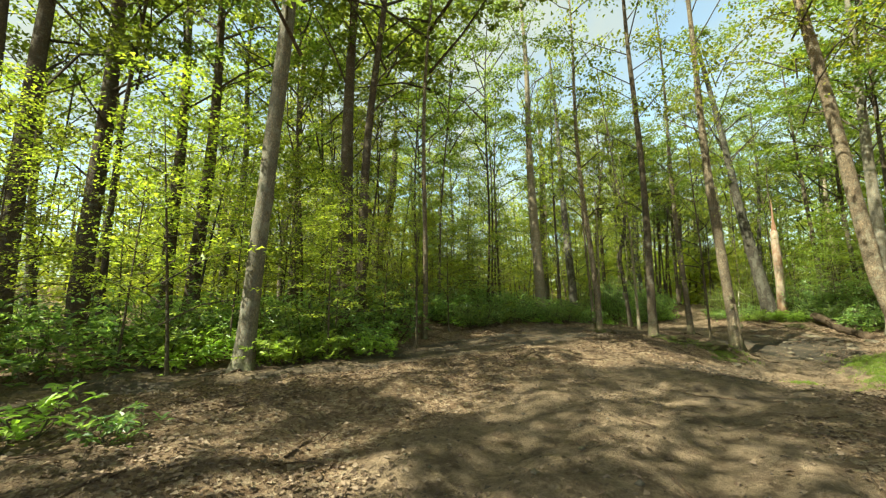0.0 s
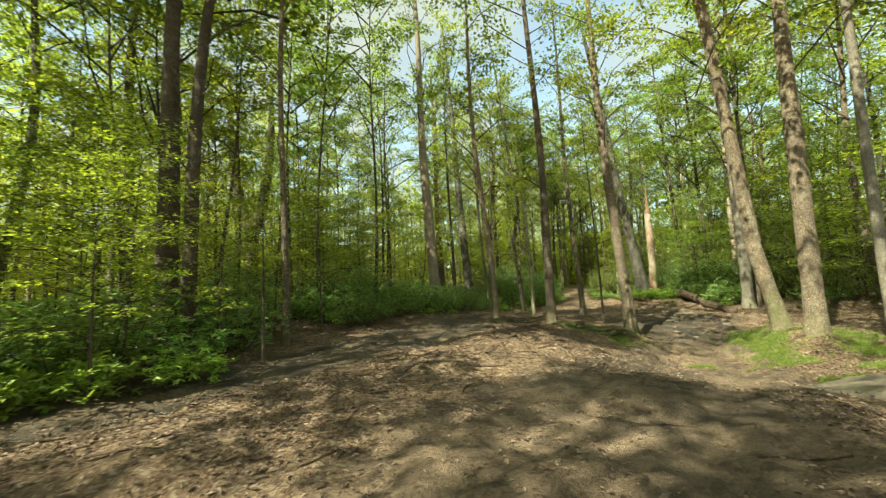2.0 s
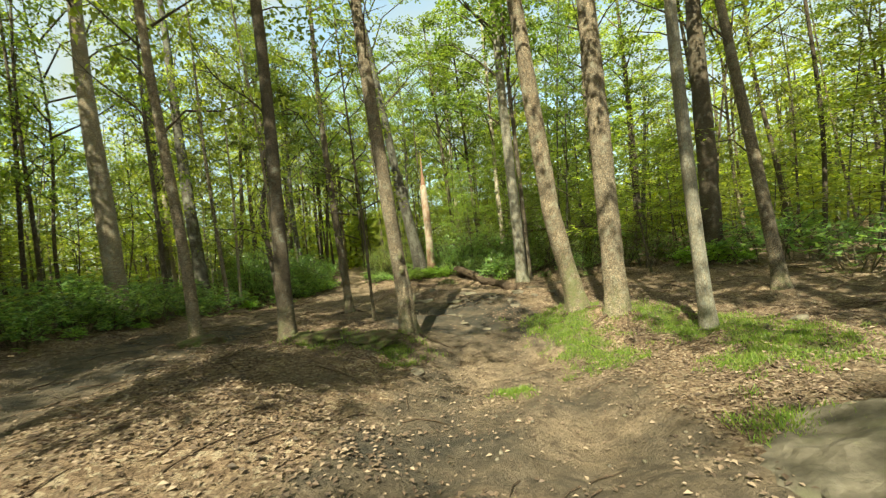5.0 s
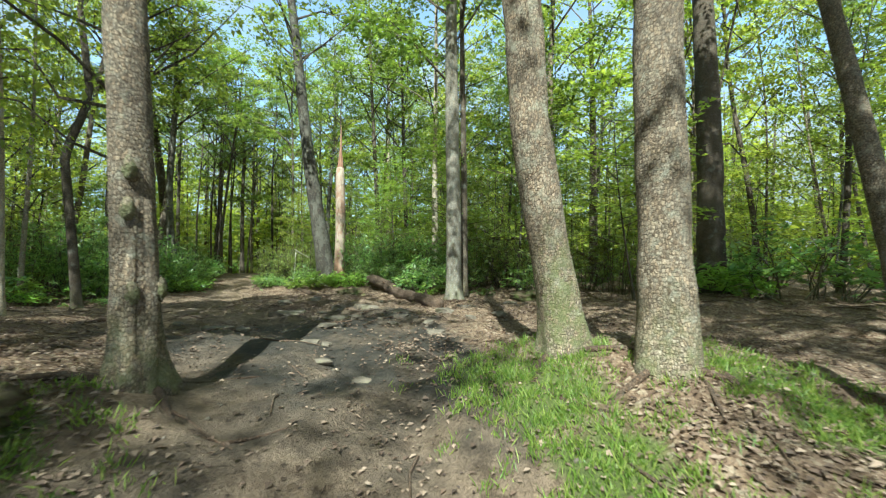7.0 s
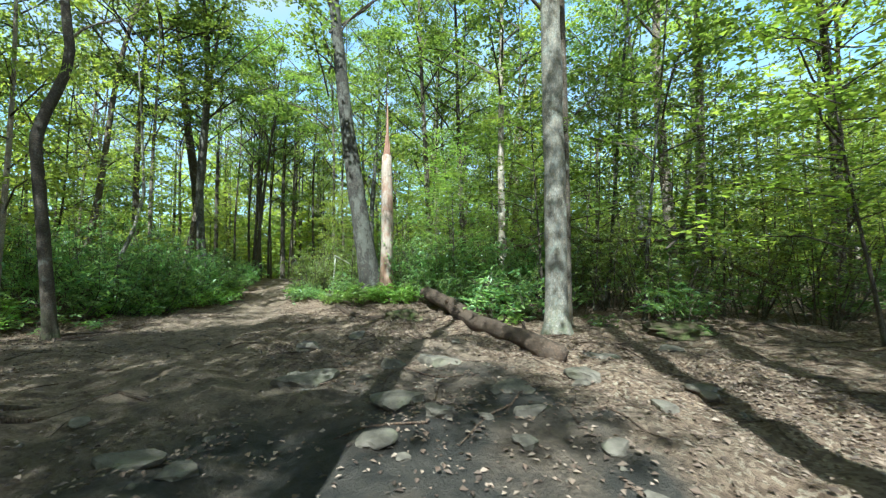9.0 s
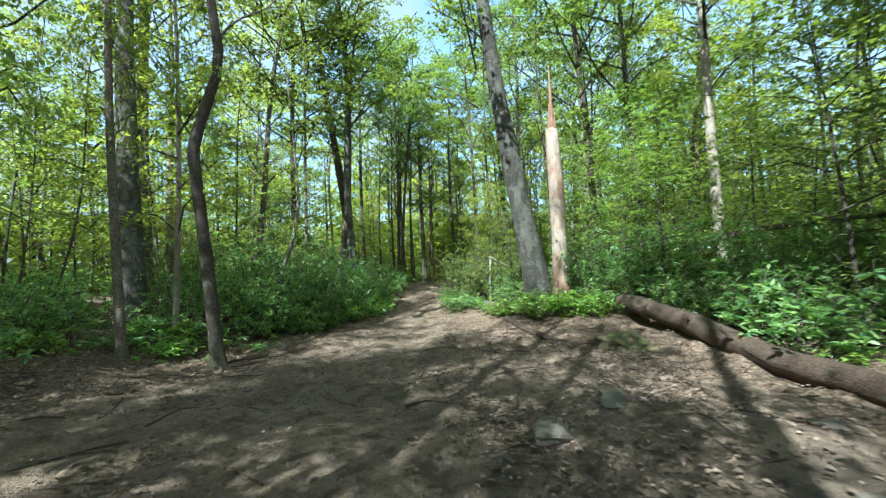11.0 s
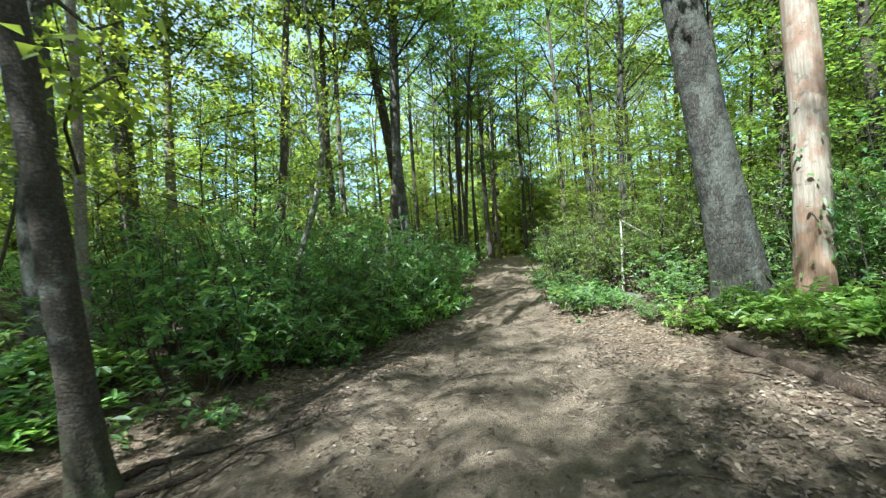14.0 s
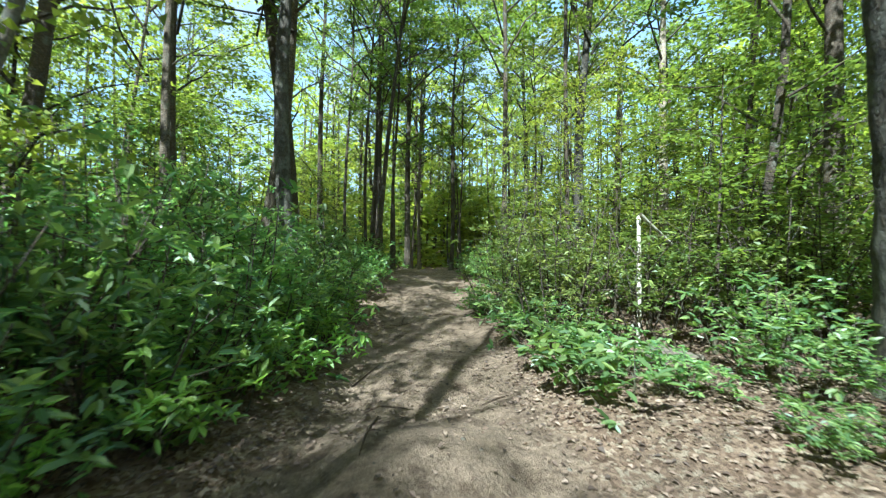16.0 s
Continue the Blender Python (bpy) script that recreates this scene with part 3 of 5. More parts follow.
def trunk_mesh(name, seed, r, h, lean, bend, material, sides=12, kink=None, bury=0.3, rough=0.02, top=0.22, flare=0.45, swell=0.0):
    """A tapered trunk; stout ones (16 sides or more) swell into root lobes at the foot and carry lumps and hollows."""
    rng = np.random.default_rng(seed)
    s = Soup()
    close = sides >= 16
    low = np.concatenate([[-bury, -0.05], np.arange(0.04, 4.5, 0.09)]) if close else np.array([-bury, -0.05, 0.08, 0.2, 0.4, 0.7, 1.1])
    rows = np.concatenate([low, np.linspace(low[-1] + 0.4, h, max(6, int(h * (1.4 if close else 0.8))))])
    ph = rng.uniform(0, 6)
    pts, rad = [], []
    for z in rows:
        zz = max(z, 0)
        o = np.array([lean[0] * zz, lean[1] * zz], float)
        o += bend * np.array([math.sin(zz * 0.45 + ph) - math.sin(ph), math.cos(zz * 0.38 + ph) - math.cos(ph)])
        if kink:
            o += np.array(kink[1:]) * float(step(kink[0] - 1.3, kink[0] + 1.3, zz))
        pts.append((o[0], o[1], z))
        rad.append(r * (1 - (1 - top) * (zz / h) ** 1.1) * (1 + flare * math.exp(-max(z, -0.1) / 0.28) + swell * math.exp(-zz / 1.7)))
    if not close:
        s.tube(pts, rad, sides, 0, rough, rng)
        return s.mesh(name, material), pts, rad
    sides = sides * 2
    th = np.linspace(0, 2 * np.pi, sides, endpoint=False)[None, :]
    z = rows[:, None]
    lobes = int(rng.integers(4, 7))
    foot = np.exp(-np.maximum(z, 0) / 0.34)
    shape = 1 + 0.22 * flare * foot * (np.cos(lobes * th + ph) + 0.6 * np.cos((lobes + 2) * th + 2 * ph))
    shape = shape + 0.035 * np.cos(2 * th + ph + 0.5 * z) + 0.02 * np.cos(3 * th - ph + 0.9 * z)
    for k, (tall, count, deep) in enumerate(((0.55, 5, 0.06), (0.21, 11, 0.035), (0.1, sides // 3, 0.012))):
        u = th / (2 * np.pi) * count
        blend = np.clip(th / (2 * np.pi) * 6 - 5, 0, 1)
        lump = cells(u + 0 * z, z / tall + 0 * u, seed + k) * (1 - blend) + cells(u - count + 0 * z, z / tall + 0 * u, seed + k) * blend
        shape = shape + deep * (lump - 0.5) * 2
    s.tube(pts, np.array(rad)[:, None] * shape, sides, 0)
    return s.mesh(name, material), pts, rad


def limb_mesh(name, seed, length, r, wood):
    """One bough along x from its origin, rising, with a few side twigs."""
    rng = np.random.default_rng(seed)
    s = Soup()
    t = np.linspace(0, 1, 8)
    pts = np.stack([length * t * 0.75, 0.12 * length * np.sin(t * 4 + seed) - 0.12 * length * math.sin(seed), 0.8 * length * t + 0.04 * length * np.sin(t * 7)], -1)
    s.tube(pts, r * (1 - 0.8 * t), 6, 0, 0.05, rng)
    for k in range(4):
        i = 2 + k
        d = np.array([0.6, (-1) ** k * rng.uniform(0.4, 0.8), rng.uniform(0.2, 0.7)])
        q = np.linspace(0, 1, 4)[:, None]
        s.tube(pts[i] + d * q * length * rng.uniform(0.25, 0.4), r * 0.42 * (1 - 0.75 * q[:, 0]), 5)
    return s.mesh(name, wood)


BOUGHS = [limb_mesh("limb", 70 + i, 2.0 + 0.4 * i, 0.034 + 0.004 * i, BARK_DARK) for i in range(5)]
count = {"n": 0}


def tree(x, y, r, h=19.0, lean=(0, 0), bend=0.06, material=None, crown="tall", label="", sides=12, kink=None, limbs=3, limb_z=(4, 10), group="forest trees",
         name="tree", size=1.0, flare=0.45, rough=0.02, swell=0.0):
    count["n"] += 1
    n = count["n"]
    rng = np.random.default_rng(500 + n)
    material = material or BARK
    ob = empty(name, x, y, gz(x, y))
    me, pts, rad = trunk_mesh("trunk", 900 + n, r, h, lean, bend, material, sides, kink, rough=rough, flare=flare, swell=swell)
    part("trunk", me, ob)

    def at(z):
        zs = [p[2] for p in pts]
        return np.array([np.interp(z, zs, [p[0] for p in pts]), np.interp(z, zs, [p[1] for p in pts])]), float(np.interp(z, zs, rad))

    for k in range(limbs):
        z = limb_z[0] + (limb_z[1] - limb_z[0]) * (k + rng.uniform(0, 0.8)) / max(1, limbs)
        if z > h - 0.5:
            continue
        o, rr = at(z)
        lb = part("limb", BOUGHS[int(rng.integers(5))], ob)
        sc = min(0.8, 0.3 + rr * 3.0)
        lb.matrix_basis = pose(o[0], o[1], z, 0, 0, rng.uniform(0, 360)) @ Matrix.Diagonal((sc, sc, sc, 1))
    if crown:
        beside = float(near_line(x, y, MAIN)) < 4.0 and 2 < y < 32
        pool = (TALL_NEAR if beside else TALL) if crown == "tall" else YOUNG_NEAR if crown == "young_near" or beside else YOUNG
        # Crowns in this area get the darker leaf colour in place of shade.
        if 19.4 < x < 30 and 13 < y < 27.5:
            pool = [TALL[0], TALL[2], TALL[3]] if crown == "tall" else YOUNG_SHADED
        top = 20.0 if crown == "tall" else 8.8
        o, _ = at(h * 0.62)
        c = part("crown", pool[int(rng.integers(len(pool)))], ob)
        w = size * (0.85 + 0.3 * rng.uniform())
        c.matrix_basis = pose(o[0], o[1], 0, 0, 0, rng.uniform(0, 360)) @ Matrix.Diagonal((w, w, (h + 0.8) / top, 1))
    return tagged(ob, label or "tall slender forest tree with grey-brown bark", "tree", group)


# ---- the trees that stand along the track ----
tree(-3.75, 7.16, 0.18, 20, (0.07, 0.01), 0.04, BARK_SMOOTH, size=1.25, sides=20, limbs=3, label="grey smooth-barked tree leaning gently beside laurel bushes")
tree(-0.6, 12.5, 0.085, 17, (0.04, -0.02), 0.12, BARK, size=1.3, limbs=3, label="thin crooked tree, pale at the foot")
tree(-3.2, 12.4, 0.25, 20, (0.01, 0.08), 0.05, BARK_DARK, sides=16, limbs=5, label="dark thick tree in a close pair")
tree(-2.6, 12.0, 0.17, 20, (0.06, 0.06), 0.10, BARK_DARK, limbs=5, label="dark forked tree leaning away from its neighbour")
tree(-9.0, 23.8, 0.34, 20, (0.02, 0.0), 0.06, BARK_DARK, limbs=3)
tree(-6.3, 20.4, 0.09, 16, (0, 0), 0.1, BARK_DARK, limbs=2)
tree(-9.6, 14.9, 0.26, 20, (0.05, 0), 0.08, BARK_DARK, limbs=4)
tree(-11.6, 16.5, 0.28, 20, (0.02, 0), 0.06, BARK_DARK, limbs=4)
tree(-10.4, 11.0, 0.27, 20, (0.04, 0), 0.05, BARK_DARK, sides=16, limbs=3, label="stout dark brown tree among low shrubs")
tree(-9.4, 10.6, 0.09, 15, (0.07, 0), 0.08, BARK_DARK, limbs=2)
tree(-9.2, 7.9, 0.2, 19, (0.03, 0), 0.05, BARK_DARK, limbs=2)
tree(-8.6, 6.6, 0.16, 19, (0.03, 0), 0.05, BARK_DARK, limbs=2)
tree(-0.7, 10.17, 0.03, 3.2, (0.02, 0), 0.03, BARK_DARK, crown="", limbs=0, name="sapling", label="thin leafless sapling stem")
tree(3.33, 26.6, 0.085, 16, (0, 0), 0.08, BARK_DARK, "young", limbs=3, size=0.8)
tree(3.72, 26.4, 0.085, 16, (0.01, 0), 0.1, BARK_DARK, "young", limbs=3, size=0.8)
tree(5.5, 22.4, 0.29, 21, (-0.015, 0.02), 0.08, BARK_PALE, size=0.6, sides=18, limbs=5, limb_z=(8, 14), label="tall tree with pale blotched peeling bark")
tree(7.1, 24.2, 0.09, 15, (0, 0), 0.06, BARK_DARK, "young", limbs=2, size=0.8)
tree(6.08, 15.38, 0.115, 17, (0.0, 0.09), 0.14, BARK, crown="young", size=0.9, limbs=3, label="slender crooked tree with a mossy foot")
tree(7.12, 13.35, 0.14, 18, (0.03, 0.1), 0.07, BARK_DARK, size=1.1, sides=16, limbs=3, label="dark tree with lichen-spotted lower trunk on a mossy mound")
tree(9.45, 12.72, 0.16, 18, (0.0, 0.06), 0.09, BARK, size=0.85, sides=20, limbs=4, flare=0.6, rough=0.035, label="rough-barked tree with knobbly burrs near its foot")


def gnarl(host):
    """Burrs and two swollen ridges round a dark hollow seam at the foot of a tree."""
    rng = np.random.default_rng(8)
    for k in range(4):
        a, z = math.radians(rng.uniform(170, 330)), rng.uniform(0.15, 1.7)
        bm = bmesh.new()
        bmesh.ops.create_icosphere(bm, subdivisions=3, radius=1.0)
        for v in bm.verts:
            k2 = 1 + 0.35 * noise.noise(v.co * 2.5 + Vector((k, 0, 0)))
            v.co = Vector((v.co.x * 0.045, v.co.y * 0.045, v.co.z * 0.09)) * k2
        for f in bm.faces:
            f.smooth = True
        me = bpy.data.meshes.new("burr")
        bm.to_mesh(me)
        bm.free()
        me.materials.append(BARK)
        part("burr", me, host).matrix_basis = pose(0.165 * math.cos(a), 0.165 * math.sin(a), z)
    for da in (-24, 24):
        s = Soup()
        q = []
        for u in np.linspace(0, 1, 12):
            a = math.radians(262 + da * (0.35 + 0.65 * math.sin(math.pi * (0.1 + 0.85 * u))))
            r = 0.17 + 0.06 * math.exp(-u * 4)
            q.append((r * math.cos(a), r * math.sin(a) + 0.06 * 1.5 * u, 1.5 * u - 0.05))
        s.tube(q, 0.055 - 0.03 * np.linspace(0, 1, 12) ** 2, 9, 0, 0.09, rng)
        part("ridge", s.mesh("ridge", BARK), host, "swollen bark ridge beside a hollow seam")


gnarl([o for o in scene.objects if o.name.startswith("tree") and "burrs" in o.get("label", "")][0])
tree(9.9, 14.7, 0.04, 9.5, (0, 0.02), 0.08, BARK_DARK, crown="young", limbs=0, name="sapling", size=0.8, label="thin young tree with few leaves")
tree(10.34, 16.6, 0.115, 16, (0.03, 0.09), 0.09, BARK_DARK, crown="young", size=0.8, limbs=3, label="dark slim tree beside the track")
tree(9.28, 18.9, 0.07, 8.5, (-0.06, 0.0), 0.08, BARK_PALE, crown="young", size=0.6, limbs=0, label="pale thin leaning tree")
tree(10.41, 26.6, 0.075, 12, (0, 0), 0.06, BARK_PALE, crown="young", limbs=0, label="pale thin young tree")
tree(12.48, 10.46, 0.2, 20, (-0.16, -0.01), 0.02, BARK_MOSSY, sides=28, limbs=2, kink=(1.2, -0.18, 0.12), limb_z=(7, 11), flare=0.35, rough=0.02, label="leaning rough-barked tree with a mossy foot")
tree(12.33, 9.48, 0.225, 21, (0.012, 0.0), 0.03, BARK, size=1.3, sides=28, limbs=2, limb_z=(8, 12), flare=0.3, rough=0.015, label="straight tree with scaly grey-brown bark")
tree(12.1, 7.83, 0.12, 18, (-0.03, 0.01), 0.06, BARK_SMOOTH, sides=14, limbs=2, limb_z=(6, 11), label="slim grey tree at the edge of a mossy bank")
tree(17.95, 15.8, 0.23, 20, (0.0, 0.0), 0.04, BARK_SMOOTH, sides=20, limbs=2, limb_z=(8, 12), label="straight grey tree before dark laurel bushes")
tree(18.75, 16.0, 0.11, 18, (0.0, 0.0), 0.04, BARK_DARK, limbs=2)
tree(21.4, 9.8, 0.36, 21, (0.09, 0.0), 0.04, BARK_DARK, sides=18, limbs=2, limb_z=(8, 13), label="thick dark tree with a leafy foot")
tree(16.04, 7.3, 0.15, 18, (0.16, 0.1), 0.05, BARK, limbs=2, label="slanting tree with patchy brown bark")
tree(30.6, 15.7, 0.25, 18, (0, 0), 0.05, BARK_DARK, limbs=2)
tree(11.28, 24.16, 0.125, 17, (-0.095, 0.04), 0.05, BARK_DARK, sides=16, limbs=1, crown="young", size=0.5, kink=(5.3, 0.75, 0.0), label="dark crooked tree with pale lichen blotches")
tree(9.55, 25.5, 0.095, 16, (-0.02, 0.04), 0.06, BARK, crown="young", size=0.5, sides=14, limbs=3, label="thin brown tree at the edge of the leaf litter")
tree(9.35, 28.45, 0.3, 21, (-0.02, 0.08), 0.05, BARK_OLD, size=0.65, sides=18, limbs=4, limb_z=(5, 11), label="thick furrowed grey-brown tree in the laurel")
tree(8.9, 34.5, 0.28, 20, (0, 0), 0.05, BARK_SMOOTH, limbs=3)
tree(20.35, 24.85, 0.335, 20, (-0.15, 0.02), 0.08, BARK_OLD, sides=24, limbs=3, limb_z=(8, 12), flare=0.3, swell=0.45, label="big grey leaning tree with lichen patches")
tree(13.2, 29.4, 0.08, 9, (-0.07, 0.0), 0.05, BARK_SMOOTH, crown="young", size=0.6, limbs=0, kink=(2.5, 0.85, 0.2), label="bent thin tree above the laurel")
tree(18.6, 39.2, 0.3, 19, (-0.12, -0.02), 0.1, BARK_DARK, size=0.9, sides=16, limbs=4, label="dark leaning tree near the track")
tree(14.9, 33.6, 0.09, 16, (0, 0), 0.06, BARK, limbs=2)
tree(9.6, 36.4, 0.18, 18, (0, 0), 0.08, BARK_PALE, limbs=3)
tree(26.8, 46.0, 0.2, 18, (0, 0), 0.05, BARK_DARK, limbs=3)
tree(22.9, 42.5, 0.13, 17, (0.02, 0), 0.05, BARK_DARK, limbs=3)
tree(21.7, 39.3, 0.11, 17, (0.1, 0), 0.05, BARK_DARK, limbs=2)
for k, (x, y, r) in enumerate(((22.3, 41.6, 0.08), (23.1, 41.9, 0.1), (23.4, 42.3, 0.07), (24.1, 42.6, 0.09), (22.0, 43.4, 0.08), (24.7, 43.6, 0.07))):
    tree(x, y, r, 17, (0.01, 0.0), 0.12, BARK_DARK, "tall" if k in (0, 4) else "", size=0.9, limbs=2, limb_z=(5, 12), label="bare-stemmed dark tree in a close clump", sides=9)
tree(25.6, 36.0, 0.12, 18, (-0.03, 0), 0.06, BARK_DARK, limbs=3, size=1.0)
tree(21.2, 45.2, 0.16, 19, (0.01, 0), 0.06, BARK_DARK, limbs=3, size=0.7)
tree(25.8, 48.5, 0.14, 19, (0.02, 0), 0.06, BARK_DARK, limbs=3, size=0.8)
tree(28.2, 47.0, 0.12, 18, (0.0, 0), 0.06, BARK, limbs=2, size=0.9)
for x, y, h in ((26.2, 51.6, 5), (29.8, 52.8, 6), (22.3, 50.4, 5), (20.4, 43.6, 4.5)):
    tree(x, y, 0.05, h, (0, 0), 0.08, BARK_DARK, "young", limbs=0, name="young_tree", label="young understorey tree with layered light green leaves", group="young trees")
tree(23.8, 21.1, 0.16, 18, (0, 0), 0.05, BARK_PALE, limbs=2)
tree(25.4, 26.7, 0.17, 18, (-0.06, 0), 0.05, BARK_DARK, limbs=2)
tree(26.4, 25.2, 0.15, 18, (-0.05, 0), 0.05, BARK_DARK, limbs=2)
tree(34.0, 34.5, 0.25, 18, (0, 0), 0.05, BARK_PALE, limbs=2)


def forked_tree(x, y):
    ob = empty("tree", x, y, gz(x, y))
    s = Soup()
    rng = np.random.default_rng(5)
    s.tube([(0, 0, -0.4), (0, 0, 0.3), (0, 0, 2), (0.05, 0, 4.6), (0.1, 0, 6.4)], [0.75, 0.6, 0.5, 0.5, 0.62], 16, 0, 0.02, rng)
    part("trunk", s.mesh("trunk", BARK_DARK), ob)
    for sx, name in ((-1, "fork_limb"), (1, "fork_limb")):
        s = Soup()
        s.tube([(0.1 + sx * 0.2, 0, 5.6), (0.1 + sx * 0.75, 0, 7.6), (0.1 + sx * 1.25, 0.1, 10.5), (0.1 + sx * 1.5, 0.2, 14), (0.1 + sx * 1.6, 0.2, 19)], [0.42, 0.4, 0.34, 0.26, 0.1], 12, 0, 0.02, rng)
        part(name, s.mesh(name, BARK_DARK), ob)
    c = part("crown", TALL[1], ob)
    c.matrix_basis = pose(0, 0, 7.5, 0, 0, 40)
    s = Soup()
    a = np.linspace(-0.3, 0.3, 5) - math.pi / 2 + 0.35
    rows = [(0.515 * math.cos(t), 0.515 * math.sin(t), z) for z in (4.5, 4.78) for t in a]
    s.add(rows, [[i, i + 1, i + 6, i + 5] for i in range(4)])
    part("blaze", s.mesh("blaze", BLAZE), ob, "white painted trail blaze")
    return tagged(ob, "massive forked tree with a white painted blaze", "tree", "forest trees")


forked_tree(-5.9, 36.2)


def snag(x, y):
    """A broken dead tree with peeled tan wood and a splintered spike."""
    ob = empty("dead_tree", x, y, gz(x, y))
    rng = np.random.default_rng(77)
    s = Soup()
    z = np.array([-0.3, 0.0, 0.2, 0.6, 1.2, 2.0, 3.0, 4.0, 4.8, 5.3])
    s.tube(np.stack([0.02 * np.sin(z), 0.03 * np.cos(z), z], -1), [0.36, 0.32, 0.28, 0.25, 0.235, 0.225, 0.22, 0.215, 0.2, 0.17], 22, 0, 0.03, rng)
    part("trunk", s.mesh("trunk", WOOD), ob, "peeled tan wood")
    for dx, dy, hh, rr in ((0.02, 0.02, 2.1, 0.1), (-0.09, 0.03, 0.9, 0.07), (0.1, -0.04, 0.5, 0.06), (0.02, -0.1, 0.65, 0.05)):
        s = Soup()
        s.tube([(dx, dy, 4.9), (dx * 0.9, dy, 5.3), (dx * 0.8, dy, 5.2 + hh * 0.5), (dx * 0.6, dy, 5.2 + hh)], [rr, rr * 0.9, rr * 0.5, 0.008], 6, 0, 0.1, rng)
        part("splinter", s.mesh("splinter", SPLIT), ob, "reddish splintered wood")
    s = Soup()
    n = 190
    # The first 120 leaves cluster where leaf shadows mottle the trunk, in their place.
    a = np.where(np.arange(n) < 120, rng.normal(-1.0, 0.6, n), rng.uniform(0, 6.28, n))
    zz = np.where(np.arange(n) < 120, rng.normal(1.55, 0.32, n), rng.uniform(0.2, 3.2, n))
    r0 = 0.27
    c = np.stack([r0 * np.cos(a), r0 * np.sin(a), zz], -1)
    out = np.stack([np.cos(a), np.sin(a), rng.normal(-0.3, 0.5, n)], -1)
    ln = rng.uniform(0.05, 0.11, n)
    out = np.stack([0.6 * np.cos(a), 0.6 * np.sin(a), rng.normal(-0.6, 0.4, n)], -1) + rng.normal(0, 0.35, (n, 3))
    s.leaves(c, out, np.stack([np.cos(a), np.sin(a), 0.7 * np.ones(n)], -1), ln, ln * 0.5, 0, 0.18, False, True)
    part("creeper", s.mesh("creeper", LAUREL), ob, "creeper leaves, most of them standing in for leaf shadows")
    return tagged(ob, "broken dead tree of peeled tan wood with a splintered top", "dead tree")


snag(20.07, 23.65)

# ---- woods round about ----
wood_rng = np.random.default_rng(2024)
fixed = [tuple(o.matrix_basis.translation)[:2] for o in scene.objects if o.type == "EMPTY"]


def clear_of(x, y, gap):
    if 12 < y < 36 and abs((x - 1.2) * 0.971 + (y - 9.0) * 0.239) < 1.1:
        return False
    return all((x - a) ** 2 + (y - b) ** 2 > gap * gap for a, b in fixed)


def scatter(n, box, gap, keep):
    made, tries = [], 0
    while len(made) < n and tries < n * 60:
        tries += 1
        x, y = wood_rng.uniform(box[0], box[1]), wood_rng.uniform(box[2], box[3])
        if keep(x, y) and clear_of(x, y, gap):
            fixed.append((x, y))
            made.append((x, y))
    return made


def off_track(x, y):
    return float(min(near_line(x, y, MAIN), near_line(x, y, SIDE), near_line(x, y, LOOP)))


GLADE = [(-3.2, -5), (-2.6, 6), (-1.2, 10.5), (3.2, 17.2), (6.5, 20.6), (10.2, 23.6), (13.4, 25.4), (16.8, 24.4), (17.4, 20), (17.0, 17.2), (19.2, 14.5), (19.6, 8), (17, 3), (8, -5)]


def glade(x, y):
    """The open ground at the fork of the tracks."""
    inside = False
    for (ax, ay), (bx, by) in zip(GLADE, GLADE[1:] + GLADE[:1]):
        if (ay > y) != (by > y) and x < (bx - ax) * (y - ay) / (by - ay) + ax:
            inside = not inside
    return inside


def end_gap(x, y):
    """The lighter wood beyond the crest of the track."""
    return 18.5 < x < 31 and 39 < y < 50


KINDS = [BARK, BARK_DARK, BARK_DARK, BARK_OLD, BARK_DARK]
for x, y in scatter(92, (-26, 48, -8, 62), 2.0, lambda x, y: not end_gap(x, y) and (off_track(x, y) > 7.0 or (y > 33 and off_track(x, y) > 2.8)) and not glade(x, y) and not (-7 < x < 10 and 14 < y < 30)):
    r = wood_rng.uniform(0.08, 0.24)
    tree(x, y, r, wood_rng.uniform(15, 21), (wood_rng.normal(0, 0.045), wood_rng.normal(0, 0.045)), wood_rng.uniform(0.06, 0.26), KINDS[int(wood_rng.integers(5))], sides=9,
         limbs=int(wood_rng.integers(1, 4)), label="slender woodland tree with a high leafy crown")
for x, y in scatter(8, (-7, 1, 16, 31), 2.2, lambda x, y: off_track(x, y) > 2.5 and not glade(x, y)) + scatter(6, (10, 30, 29, 46), 2.2, lambda x, y: off_track(x, y) > 3.2):
    tree(x, y, 0.065, wood_rng.uniform(14, 18), (wood_rng.normal(0, 0.03), wood_rng.normal(0, 0.03)), 0.09, BARK_DARK, sides=8, limbs=1, size=0.8, label="slender woodland tree with a high leafy crown")
for x, y in ((2.2, 19.8), (-1.4, 21.5)):
    fixed.append((x, y))
    tree(x, y, 0.07, 17, (0.02, 0.0), 0.1, BARK_DARK, sides=9, limbs=2, size=0.85, label="slender woodland tree with a high leafy crown")
# Unseen trees, added so that their crowns throw shade over the glade.
for x, y in ((-5.5, -5), (-3.5, -8), (3.5, -6), (5.2, 0.8), (7.6, 2.0), (-11, -3), (10.5, 2.6)):
    fixed.append((x, y))
    tree(x, y, 0.2, 20, (0.02, 0.01), 0.06, BARK_DARK, limbs=2, sides=9, label="slender woodland tree with a high leafy crown", size=1.15)
